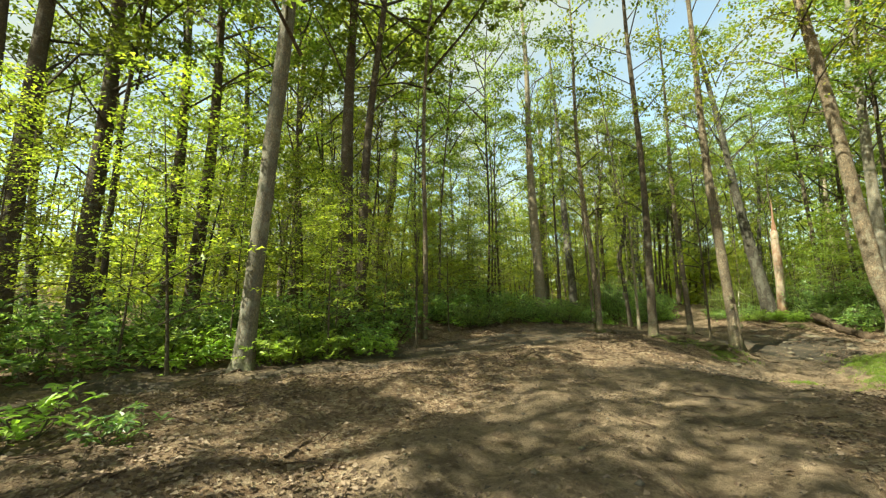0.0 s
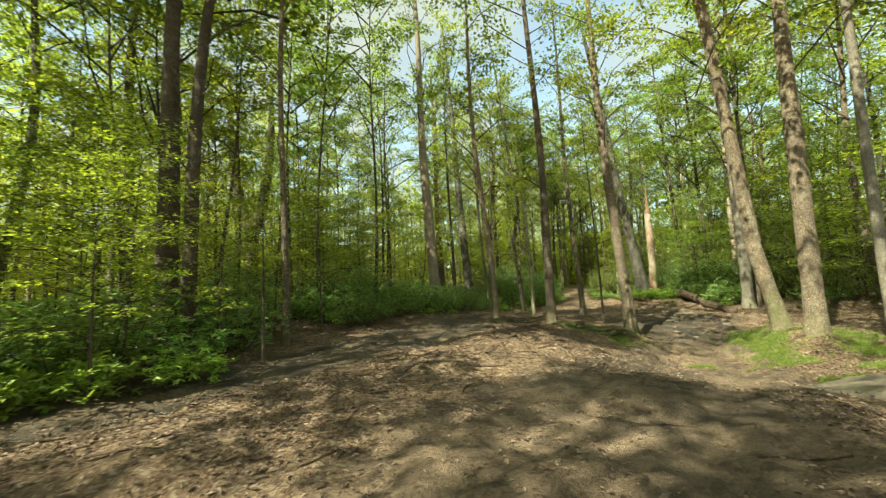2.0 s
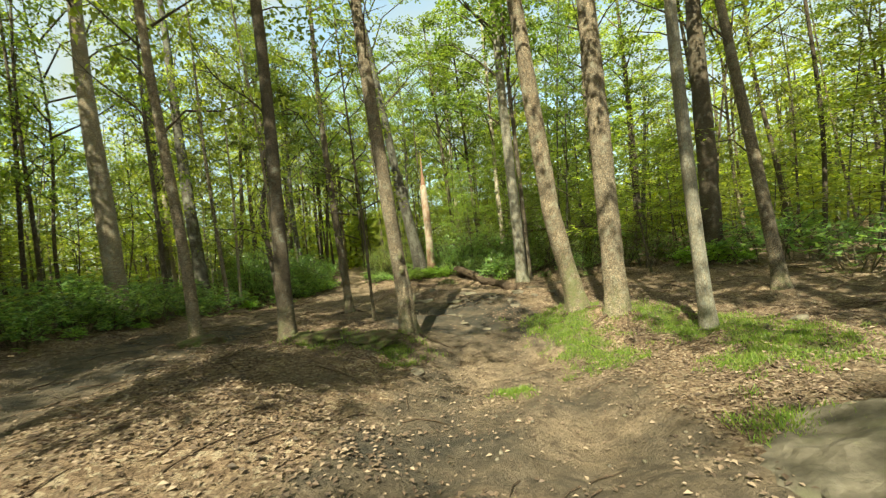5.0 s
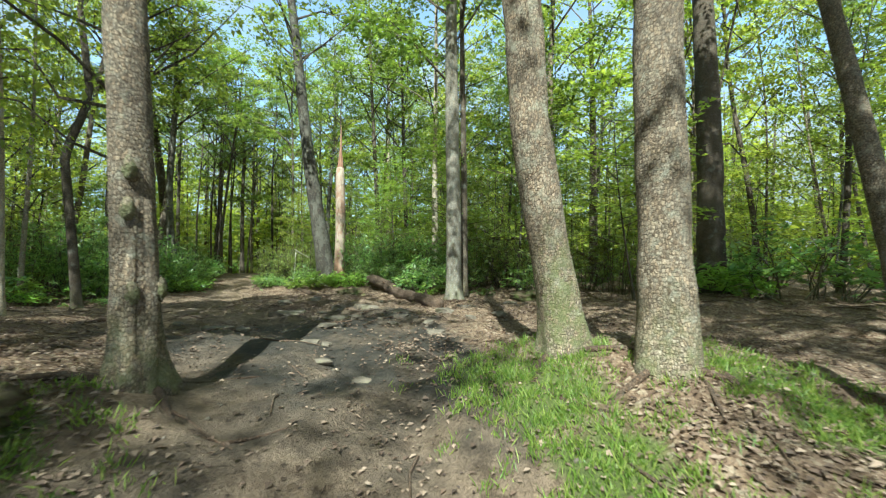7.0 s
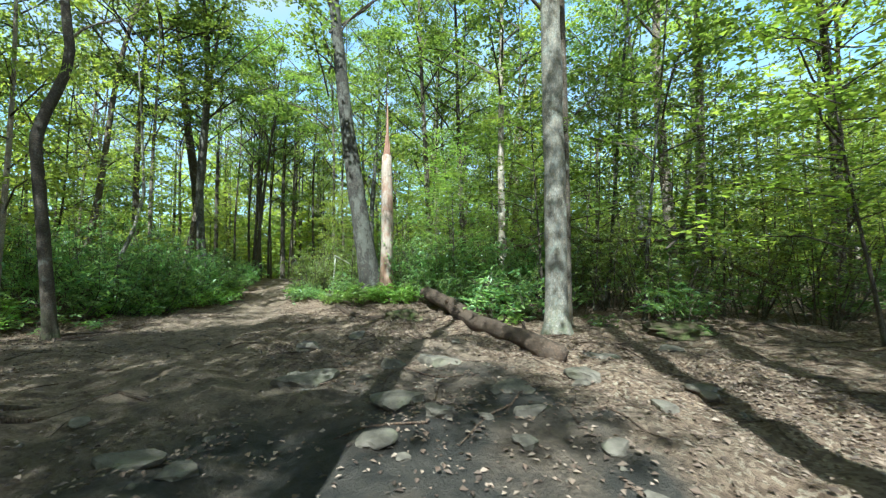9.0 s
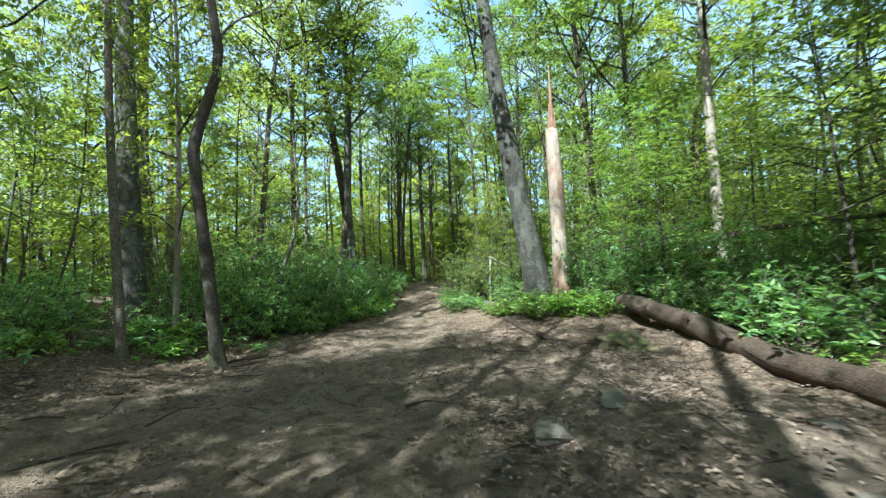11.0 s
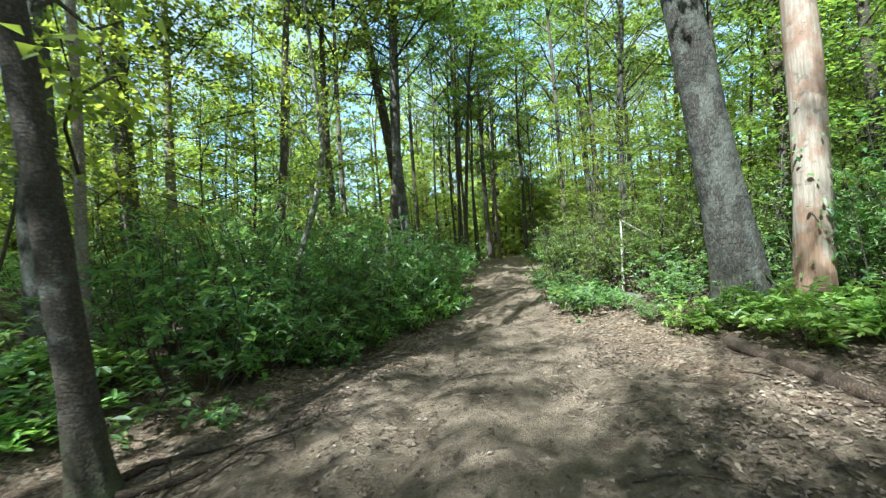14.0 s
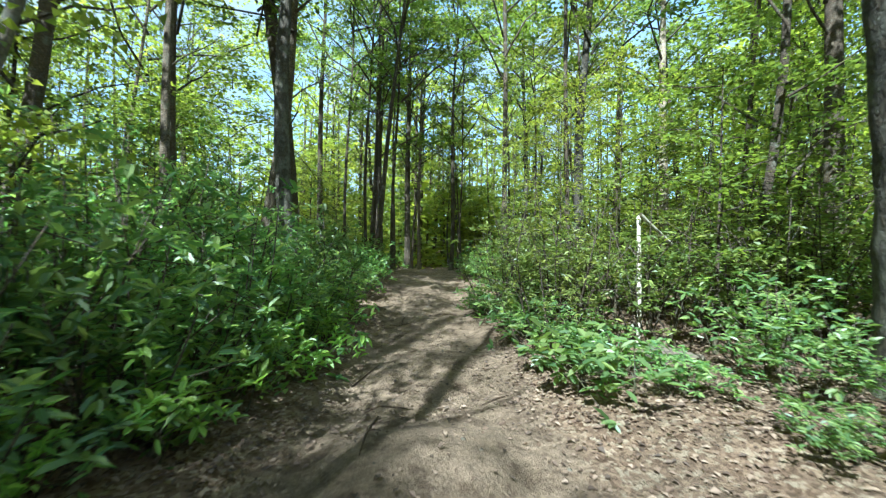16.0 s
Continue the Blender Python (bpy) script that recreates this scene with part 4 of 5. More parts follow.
for x, y, h in ((-2.6, 9.2, 3.6), (-1.7, 10.9, 3.0), (-4.9, 8.8, 4.0), (-5.6, 4.4, 3.4), (-3.4, 10.9, 4.4), (0.2, 14.2, 4.0), (-6.3, 7.4, 5.0), (-7.2, 5.6, 4.6), (-1.0, 13.6, 4.6), (-4.6, 12.0, 5.2), (-2.4, 8.0, 2.6), (21.4, 28.6, 4.2), (22.4, 30.6, 4.6), (20.6, 26.7, 3.6), (23.4, 33.4, 4.6), (21.6, 22.6, 4.0)):
    fixed.append((x, y))
    tree(x, y, 0.025, h, (0.03, 0.02), 0.08, BARK_DARK, "young_near", sides=7, limbs=0, label="young understorey tree with layered light green leaves", group="young trees", name="young_tree", size=0.62)
for x, y in scatter(125, (-22, 46, 0, 58), 1.35, lambda x, y: not end_gap(x, y) and off_track(x, y) > 3.4 and not glade(x, y) and not (1 < x < 13 and 20 < y < 31)) + scatter(36, (22, 44, 5, 32), 1.4, lambda x, y: not glade(x, y)) + scatter(24, (-13, 17, 17, 42), 1.2, lambda x, y: off_track(x, y) > 4.5 and not glade(x, y) and not (1 < x < 13 and 20 < y < 30)):
    pole = wood_rng.uniform() < 0.33
    tree(x, y, wood_rng.uniform(0.045, 0.085) if pole else wood_rng.uniform(0.025, 0.05), wood_rng.uniform(11, 16) if pole else wood_rng.uniform(4.5, 9), (wood_rng.normal(0, 0.075), wood_rng.normal(0, 0.075)), wood_rng.uniform(0.06, 0.32), KINDS[int(wood_rng.integers(5))], "young", sides=7,
         limbs=0, size=0.9 if pole else 1.1, label="slim young tree with a few sprays of leaves" if pole else "young understorey tree with layered light green leaves", group="young trees", name="young_tree")


UNDER = "young understorey tree with layered light green leaves"
for x, y in scatter(20, (-8, 2.5, 16, 34), 1.1, lambda x, y: off_track(x, y) > 3.0 and not glade(x, y)) + scatter(12, (20.5, 34, 8, 30), 1.1, lambda x, y: off_track(x, y) > 4 and not glade(x, y)) + scatter(10, (-16, -5, 3, 16), 1.2, lambda x, y: True):
    tree(x, y, wood_rng.uniform(0.02, 0.04), wood_rng.uniform(3.0, 6.0), (wood_rng.normal(0, 0.06), wood_rng.normal(0, 0.06)), wood_rng.uniform(0.05, 0.2), BARK_DARK, "young", sides=7, limbs=0, size=0.75, label=UNDER,
         group="young trees", name="young_tree")
for x, y in scatter(6, (25, 42, 31, 54), 3.0, lambda x, y: off_track(x, y) > 2.0):
    tree(x, y, wood_rng.uniform(0.07, 0.16), wood_rng.uniform(14, 19), (wood_rng.normal(0, 0.04), wood_rng.normal(0, 0.04)), wood_rng.uniform(0.08, 0.26), KINDS[int(wood_rng.integers(5))], sides=9,
         limbs=int(wood_rng.integers(1, 4)), label="slender woodland tree with a high leafy crown")


# ---- laurel and other bushes ----
def bush_mesh(seed, stems, height, radius, tips, leaf, whorl, green, simple=False, oval=False):
    """Wandering stems that end in whorls of long leaves."""
    rng = np.random.default_rng(seed)
    wood, s = Soup(), Soup()
    ends = []
    for i in range(stems):
        a = rng.uniform(0, 6.28)
        r = radius * math.sqrt(rng.uniform(0.05, 1))
        h = height * rng.uniform(0.55, 1.0) * (1 - 0.35 * (r / radius) ** 2)
        t = np.linspace(0, 1, 4)[:, None]
        base = np.array([math.cos(a), math.sin(a), 0]) * r * 0.35
        top = np.array([math.cos(a) * r, math.sin(a) * r, h])
        mid = rng.normal(0, 0.12, 3) * [1, 1, 0]
        pts = base + (top - base) * t + mid * np.sin(t * math.pi) - [0, 0, 0.08] * (1 - t)
        wood.tube(pts, 0.014 * (1 - 0.6 * t[:, 0]), 3)
        for k in range(tips):
            u = rng.uniform(0.3, 1.0)
            p = base + (top - base) * u + mid * math.sin(u * math.pi)
            e = p + rng.normal(0, 1, 3) * [0.2, 0.2, 0.12] + [0, 0, 0.05]
            if k % 3 == 1:
                wood.tube([p, e], [0.006, 0.003], 3)
            ends.append(e)
    ends = np.array(ends)
    n = len(ends) * whorl
    c = np.repeat(ends, whorl, axis=0)
    a = np.tile(np.arange(whorl) * 2.4, len(ends)) + np.repeat(rng.uniform(0, 6, len(ends)), whorl)
    axis = np.repeat(rng.normal(0, 0.45, (len(ends), 3)), whorl, axis=0)
    d = np.stack([np.cos(a), np.sin(a), rng.normal(0.12, 0.35, n)], -1) + axis * 0.5
    up = np.stack([rng.normal(0, 0.2, n), rng.normal(0, 0.2, n), np.ones(n)], -1) + axis * 0.4
    ln = leaf * rng.uniform(0.6, 1.25, n)
    s.leaves(c + rng.normal(0, 0.02, (n, 3)), d, up, ln, ln * rng.uniform(0.3, 0.46, n) * (1.3 if simple else 1.0), 0, 0.18, simple, oval)
    return wood.mesh("stem", BARK_DARK), s.mesh("foliage", green)


OLIVE = leaf_mat("small_olive_leaf", (0.10, 0.13, 0.04), (0.17, 0.21, 0.06), (0.30, 0.32, 0.09), (1.9, 1.9, 1.0), 0.4, 0.42)
BUSH = [bush_mesh(201 + i, 12 + i % 3, (1.0, 1.35, 1.6, 1.15)[i % 4], 0.85 + 0.1 * (i % 2), 9, 0.125, 8, LAUREL, oval=True) for i in range(6)]
BUSH_TALL = [bush_mesh(221 + i, 16 + i % 2, 2.1, 1.3, 10, 0.118, 8, LAUREL) for i in range(4)]
BUSH_FAR = [bush_mesh(301 + i, 11, 1.5, 1.0, 8, 0.165, 7, LAUREL, True) for i in range(4)]
BRIGHT = [bush_mesh(231 + i, 12, 0.8, 0.8, 9, 0.15, 8, SHOOT, oval=True) for i in range(2)]
LOW = [bush_mesh(251 + i, 7, 0.4, 0.45, 5, 0.12, 8, (LAUREL, SHOOT)[i % 2], oval=True) for i in range(4)]
TWIGGY = [bush_mesh(271 + i, 18, 2.4, 1.1, 13, 0.095, 7, OLIVE) for i in range(3)]


def bush(x, y, kind, label, size=1.0, name="bush", stretch=1.0):
    ob = empty(name, x, y, gz(x, y), wood_rng.uniform(0, 360), size)
    ob.scale = (size, size, size * stretch)
    stems, leaves = kind
    part("stem", stems, ob)
    part("foliage", leaves, ob)
    return tagged(ob, label, "bush", "undergrowth")


def any_of(pool):
    return pool[int(wood_rng.integers(len(pool)))]


LAUREL_LABEL = "evergreen laurel bush with whorls of dark glossy leaves"
for x, y in ((-5.4, 3.3), (-4.6, 2.4), (-6.4, 4.0), (-3.0, 8.9), (-3.9, 9.3), (-2.0, 9.9), (-3.0, 10.6), (-4.6, 10.6), (-1.6, 11.4), (-5.8, 10.4), (-6.9, 9.8), (-7.7, 8.8), (-8.2, 7.4), (-7.9, 6.0), (-5.2, 11.6), (-6.6, 11.2)):
    bush(x, y, any_of(BUSH), LAUREL_LABEL, wood_rng.uniform(0.95, 1.3))
for x, y, s in ((-3.2, 7.5, 0.85), (-2.5, 8.2, 0.8), (-4.5, 8.2, 0.9), (-5.6, 8.6, 0.8), (-1.6, 9.0, 0.7)):
    bush(x, y, any_of(BRIGHT), "low leafy bush with bright green young shoots", s)
for x, y, s in ((18.5, 23.0, 0.85), (19.0, 22.4, 0.85), (18.9, 24.0, 0.85), (19.6, 23.0, 0.8), (18.2, 24.3, 0.5), (19.7, 22.1, 0.8)):
    bush(x, y, any_of(BRIGHT), "low leafy bush with bright green young shoots", s)
for x, y, s in ((19.3, 25.5, 0.6), (18.7, 26.2, 0.48), (19.1, 27.1, 0.55), (18.5, 25.1, 0.42), (19.3, 27.9, 0.6), (20.0, 29.3, 0.6), (20.6, 31.0, 0.6), (20.0, 26.0, 0.8), (20.9, 24.6, 0.9)):
    bush(x, y, any_of(BUSH), LAUREL_LABEL, s)
for x, y in ((19.5, 28.3), (20.4, 28.9), (20.7, 27.5), (21.3, 29.7), (20.9, 30.6), (21.9, 31.4), (21.8, 26.4), (22.3, 28.2), (22.6, 29.9), (23.2, 32.2), (21.2, 25.6), (23.6, 27.0)):
    bush(x, y, any_of(TWIGGY), "tall twiggy shrub with small yellow-green leaves", wood_rng.uniform(0.9, 1.25))

for x, y in ((20.3, 14.4), (21.2, 13.2), (21.9, 14.9), (20.8, 12.1), (22.4, 13.4), (21.3, 15.8), (20.6, 16.8), (22.6, 11.8), (23.2, 15.2), (22.2, 17.2)):
    fixed.append((x, y))
    bush(x, y, any_of(TWIGGY if x < 21.5 else BUSH), "tall twiggy shrub with small yellow-green leaves" if x < 21.5 else LAUREL_LABEL, wood_rng.uniform(0.95, 1.2))
for x, y, s in ((20.6, 9.7, 1.0), (20.9, 9.0, 0.8), (21.0, 10.5, 0.8)):
    bush(x, y, any_of(BRIGHT), "low leafy bush with bright green young shoots", s)


def bushy(x, y):
    d = off_track(x, y)
    if (-7.6 < x < -2.3 and 3.4 < y < 8.3) or (8.2 < x < 11.8 and 22.4 < y < 25.5) or (16.4 < x < 20.4 and 20.4 < y < 25.6):
        return False
    if glade(x, y) or d < 1.9 or (end_gap(x, y) and y < 48) or (15 < x < 16.9 + (y - 15.3) * 0.59 and 14.5 < y < 20.8) or (18.3 < x < 23.5 and 25.4 < y < 32):
        return False
    return True


def hedge(line, gap, pools, label, size, stretch=(0.9, 1.3)):
    """Bushes along a line, two rows deep and uneven."""
    for (ax, ay), (bx, by) in zip(line, line[1:]):
        n = max(1, round(math.hypot(bx - ax, by - ay) / gap))
        for k in range(n):
            u = (k + wood_rng.uniform(0, 0.8)) / n
            x, y = ax + (bx - ax) * u + wood_rng.normal(0, 0.12), ay + (by - ay) * u + wood_rng.normal(0, 0.12)
            fixed.append((x, y))
            bush(x, y, any_of(pools), label, wood_rng.uniform(*size), stretch=wood_rng.uniform(*stretch))


hedge([(11.5, 25.9), (13.4, 26.7), (14.8, 28.4), (16.3, 30.7), (18.1, 33.6), (20.0, 36.9), (21.6, 40.2)], 0.72, BUSH, LAUREL_LABEL, (0.8, 1.05), (1.0, 1.5))
hedge([(10.4, 27.3), (12.7, 27.8), (13.8, 29.4), (15.3, 31.6), (17.2, 34.6), (19.2, 38)], 0.8, BUSH_TALL, LAUREL_LABEL, (0.8, 1.05), (1.05, 1.55))
hedge([(22.0, 30.6), (22.9, 32.4), (24.8, 36.2), (26.5, 39.5)], 0.8, BUSH, LAUREL_LABEL, (0.75, 1.0))
hedge([(20.0, 20.8), (19.5, 19.3), (19.3, 17.9), (19.8, 16.4)], 0.75, BUSH, LAUREL_LABEL, (0.75, 1.0))
hedge([(20.4, 21.6), (20.6, 19.9), (21.2, 18.4), (21.8, 17.0)], 0.75, BUSH, LAUREL_LABEL, (0.8, 1.05), (1.1, 1.6))
hedge([(20.9, 21.9), (21.6, 20.4), (22.6, 18.6), (23.4, 16.6)], 0.85, BUSH_TALL, LAUREL_LABEL, (0.8, 1.05), (1.1, 1.5))
hedge([(9.6, 28.8), (12.0, 29.5), (13.2, 31.1), (14.6, 33.4), (16.4, 36.6)], 0.95, BUSH_TALL, LAUREL_LABEL, (0.9, 1.2), (1.2, 1.8))
for x, y in scatter(62, (-7, 28, 6, 42), 0.9, lambda x, y: bushy(x, y) and off_track(x, y) < 6):
    bush(x, y, any_of(BUSH), LAUREL_LABEL, wood_rng.uniform(0.85, 1.25))


def undergrowth(spots):
    """The bushes deep in the wood, too many to tell apart."""
    data = []
    for pair in BUSH_FAR:
        both = []
        for me in pair:
            co = np.empty(len(me.vertices) * 3)
            me.vertices.foreach_get("co", co)
            both.append((co.reshape(-1, 3), [list(p.vertices) for p in me.polygons]))
        data.append(both)
    s = Soup()
    for x, y in spots:
        both = data[int(wood_rng.integers(len(data)))]
        a, k = wood_rng.uniform(0, 6.28), wood_rng.uniform(0.9, 1.5)
        turn = np.array([[math.cos(a), math.sin(a), 0], [-math.sin(a), math.cos(a), 0], [0, 0, 1]])
        for slot, (co, polys) in enumerate(both):
            s.v.append(co @ turn * k + [x, y, gz(x, y)])
            s.f.extend([[i + s.n for i in p] for p in polys])
            s.m.extend([slot] * len(polys))
            s.smooth.extend([False] * len(polys))
            s.n += len(co)
    return tagged(new("undergrowth", s.mesh("undergrowth", BARK_DARK, LAUREL)), "dense green undergrowth deep in the woods", "undergrowth", kind="stuff")


for x, y in ((14.1, 27.5), (14.9, 28.0), (15.6, 28.7), (16.2, 29.5), (16.6, 30.4), (17.2, 31.4), (13.2, 27.0), (18.5, 26.8), (19.0, 27.6), (19.5, 28.6), (20.2, 29.8), (20.9, 31.0), (21.4, 32.0)):
    bush(x, y, any_of(LOW[::2]), "low dark laurel spray overhanging the track edge", wood_rng.uniform(0.9, 1.4))
# Sun on the hedge foot is put into colour: laurel in the bright shoot leaf.
for x, y in ((12.4, 26.2), (13.3, 26.8), (14.0, 27.4), (14.3, 27.2), (14.9, 27.7), (15.5, 28.4), (16.3, 29.2), (15.9, 29.9), (17.0, 30.6), (18.0, 32.4)):
    bush(x, y, any_of(LOW[1::2]), "laurel spray at the hedge foot, leaves coloured bright as if sunlit", wood_rng.uniform(0.65, 0.95), stretch=wood_rng.uniform(1.2, 1.8))
# Half of this pool has the brighter leaf, standing for sunlit laurel.
for x, y in ((8.4, 25.7), (9.2, 26.2), (10.0, 26.0), (10.7, 26.5), (9.6, 27.0), (8.0, 26.6), (11.3, 25.3), (10.4, 25.2), (-5.2, 7.4), (-6.2, 7.6), (-7.0, 7.0), (-3.8, 8.5), (-6.6, 8.3)):
    bush(x, y, any_of(LOW), "low laurel bush in the litter, some with leaves coloured as if sunlit", wood_rng.uniform(1.0, 1.4))
TWIGGY_LABEL = "tall twiggy shrub with small yellow-green leaves"
for x, y in scatter(12, (21.2, 26, 15.5, 24.5), 0.9, lambda x, y: True) + scatter(3, (20.6, 25, 26, 34), 0.9, lambda x, y: off_track(x, y) > 2.2):
    bush(x, y, any_of(TWIGGY), TWIGGY_LABEL, wood_rng.uniform(1.1, 1.5))
undergrowth(scatter(185, (-22, 42, 3, 54), 1.0, lambda x, y: bushy(x, y) and off_track(x, y) > 5))
for x, y in scatter(70, (-8, 26, 2, 40), 0.6, lambda x, y: 1.7 < off_track(x, y) < 4.5 and not glade(x, y) and bushy(x, y)):
    bush(x, y, any_of(LOW), "knee-high leafy seedling in the leaf litter", wood_rng.uniform(0.5, 1.1), "seedling_bush")
hedge([(-5.6, 15.9), (-2.6, 17.4), (0.2, 18.3), (2.2, 18.7)], 0.8, BUSH, LAUREL_LABEL, (0.9, 1.15), (0.9, 1.4))
hedge([(-5.8, 17.0), (-2.8, 18.6), (0.0, 19.5), (2.6, 20.0)], 1.0, BUSH_TALL, LAUREL_LABEL, (0.85, 1.1), (1.0, 1.5))
for x, y, s in ((20.9, 23.2, 0.9), (21.5, 22.7, 1.0), (21.3, 24.2, 0.9), (22.2, 23.5, 1.1)):
    bush(x, y, any_of(BUSH_TALL), LAUREL_LABEL, s, stretch=1.3)


# ---- stones, logs and dead wood ----
def rock(x, y, sx, sy, sz, seed, label, sink=0.42):
    rng = np.random.default_rng(seed)
    bm = bmesh.new()
    big = sx > 1.0
    bmesh.ops.create_icosphere(bm, subdivisions=5 if big else 3, radius=0.5)
    off = Vector(rng.uniform(-9, 9, 3))
    cuts = [(Vector(rng.normal(0, 1, 3)).normalized(), rng.uniform(0.26, 0.42)) for k in range(11)] + [(Vector((0.1, 0.05, 1)).normalized(), 0.3)]
    for v in bm.verts:
        for n, d in () if big else cuts:
            over = v.co.dot(n) - d
            if over > 0:
                v.co -= n * over
        v.co *= 1 + 0.25 * noise.noise(v.co * 2.6 + off) + 0.1 * noise.noise(v.co * 9 + off)
        if big:
            v.co.z = 0.5 * (1 - (2 * math.hypot(v.co.x, v.co.y)) ** 3) if v.co.z > 0 else v.co.z
            v.co.z += 0.05 * noise.noise(v.co * 14 + off) + 0.05 * abs(noise.noise(v.co * 6 - off)) + 0.03 * noise.noise(v.co * 30 + off)
        v.co = Vector((v.co.x * sx, v.co.y * sy, v.co.z * sz))
        if big:
            v.co.z += gz(x + v.co.x, y + v.co.y) - gz(x, y)
    me = bpy.data.meshes.new("rock")
    bm.to_mesh(me)
    bm.free()
    me.materials.append(STONE)
    ob = new("rock", me)
    ob.matrix_basis = pose(x, y, gz(x, y) + sz * (0.5 - sink), 0, 0, 0 if big else rng.uniform(0, 360))
    return tagged(ob, label, "rock", "stones on the track")


for k, (x, y, sx, sy, sz) in enumerate(((11.75, 13.8, 0.5, 0.35, 0.16), (13.2, 14.95, 0.6, 0.45, 0.2), (12.5, 14.4, 0.35, 0.3, 0.14), (19.76, 26.8, 0.7, 0.5, 0.5), (7.95, 5.5, 2.9, 2.3, 0.34),
                                        (12.67, 6.7, 0.32, 0.25, 0.16), (8.1, 10.9, 0.3, 0.25, 0.1), (11.3, 12.9, 0.28, 0.2, 0.1), (13.9, 14.2, 0.5, 0.4, 0.16), (16.4, 14.3, 0.6, 0.45, 0.22), (17.3, 13.6, 0.5, 0.35, 0.2), (15.5, 12.9, 0.35, 0.3, 0.14), (12.9, 16.2, 0.8, 0.5, 0.3), (14.4, 15.6, 0.7, 0.5, 0.3), (13.6, 17.4, 0.5, 0.4, 0.22), (11.2, 15.2, 0.6, 0.4, 0.22), (15.2, 14.0, 0.7, 0.5, 0.28), (14.6, 17.6, 0.45, 0.35, 0.2))):
    rock(x, y, sx, sy, sz, 40 + k, "half-buried grey stone with moss on the dirt", 0.7 if sx > 1 else 0.52 - 0.06 * (k % 3))

stone_rng = np.random.default_rng(63)
for k in range(26):
    x, y, w = stone_rng.uniform(10.9, 15.6), stone_rng.uniform(11.6, 16.4), stone_rng.uniform(0.12, 0.38)
    rock(x, y, w, w * stone_rng.uniform(0.6, 0.9), w * stone_rng.uniform(0.35, 0.6), 90 + k, "small dirt-caked stone half sunk in dark mud", 0.4)


def hummock(x, y, r, h, seed):
    """A soft cushion of moss over earth at a tree's foot."""
    bm = bmesh.new()
    bmesh.ops.create_icosphere(bm, subdivisions=4, radius=1.0)
    off = Vector((seed * 1.7, seed * 0.9, 3.0))
    for v in bm.verts:
        k = 1 + 0.4 * noise.noise(v.co * 1.6 + off) + 0.22 * noise.noise(v.co * 4 + off) + 0.12 * noise.noise(v.co * 11 + off)
        v.co = Vector((v.co.x * r * k, v.co.y * r * k, v.co.z * h * k))
    for f in bm.faces:
        f.smooth = True
    me = bpy.data.meshes.new("moss_hummock")
    bm.to_mesh(me)
    bm.free()
    me.materials.append(MOSSY)
    ob = new("moss_hummock", me)
    ob.matrix_basis = pose(x, y, gz(x, y) - 0.05 * h)
    return tagged(ob, "yellow-green moss cushion at the foot of a tree", "moss", "moss cushions")


for k, (x, y, r, h) in enumerate(((7.45, 12.95, 0.5, 0.15), (8.25, 12.4, 0.5, 0.15), (6.0, 14.85, 0.42, 0.13), (5.6, 21.7, 0.5, 0.13), (17.3, 19.5, 0.5, 0.2), (19.0, 13.9, 0.55, 0.16))):
    hummock(x, y, r, h, k + 1)


def log(name, pts, r0, r1, label, material, seed, lift=0.6):
    rng = np.random.default_rng(seed)
    s = Soup()
    n = 14
    p = np.array(pts, float)
    u = np.linspace(0, len(p) - 1, n)
    q = np.stack([np.interp(u, range(len(p)), p[:, i]) for i in range(3)], -1)
    q[1:-1] += rng.normal(0, 0.07 * r0, (n - 2, 3))
    s.tube(q, np.linspace(r0, r1, n) * rng.uniform(0.95, 1.05, n), 18, 0, 0.06, rng)
    if r0 > 0.15:
        for k in range(5):
            i = int(rng.integers(2, n - 2))
            d = rng.normal(0, 1, 3) * [1, 1, 0.5] + [0, 0, 0.7]
            d = d / np.linalg.norm(d)
            s.tube([q[i], q[i] + d * 1.2 * r0, q[i] + d * rng.uniform(1.6, 2.4) * r0], [0.3 * r0, 0.22 * r0, 0.1 * r0], 7, 0, 0.12, rng)
    return tagged(new(name, s.mesh(name, material)), label, "fallen wood")


def laid(name, points, r0, r1, label, material, seed):
    return log(name, [(x, y, gz(x, y) + 0.15 * r0) for x, y in points], r0, r1, label, material, seed)


laid("fallen_log", [(18.0, 23.6), (17.3, 22.2), (17.0, 20.8), (17.3, 19.4)], 0.085, 0.05, "weathered brown log along the edge of the track", BARK_LOG, 1)
log("fallen_log", [(20.1, 21.6, 0.12), (19.3, 20.4, 0.08), (18.4, 18.9, -0.05), (17.4, 17.4, gz(17.4, 17.4) + 0.12), (16.4, 15.7, gz(16.4, 15.7) + 0.1), (15.7, 14.6, gz(15.7, 14.6) + 0.06)], 0.2, 0.15, "dark rotting log below the laurel", BARK_LOG, 2)
laid("fallen_log", [(3.0, 22.0), (4.2, 22.4), (5.0, 23.0)], 0.07, 0.05, "pale fallen branch on the leaf litter", BARK_PALE, 3)
log("fallen_branch", [(24.5, 24.2, gz(24.5, 24.2)), (24.1, 23.0, 1.25), (23.85, 20.4, 1.8), (23.6, 17.6, 1.85), (23.4, 15.0, 1.7), (23.0, 11.5, gz(23.0, 11.5))], 0.095, 0.045, "dark fallen branch propped among the laurel", BARK_LOG, 4)
log("dead_pole", [(20.2, 27.45, gz(20.2, 27.45) - 0.1), (20.27, 27.49, 0.45), (20.41, 27.59, 1.5)], 0.034, 0.026, "bleached upright dead stick among shrubs", BLEACHED, 5)
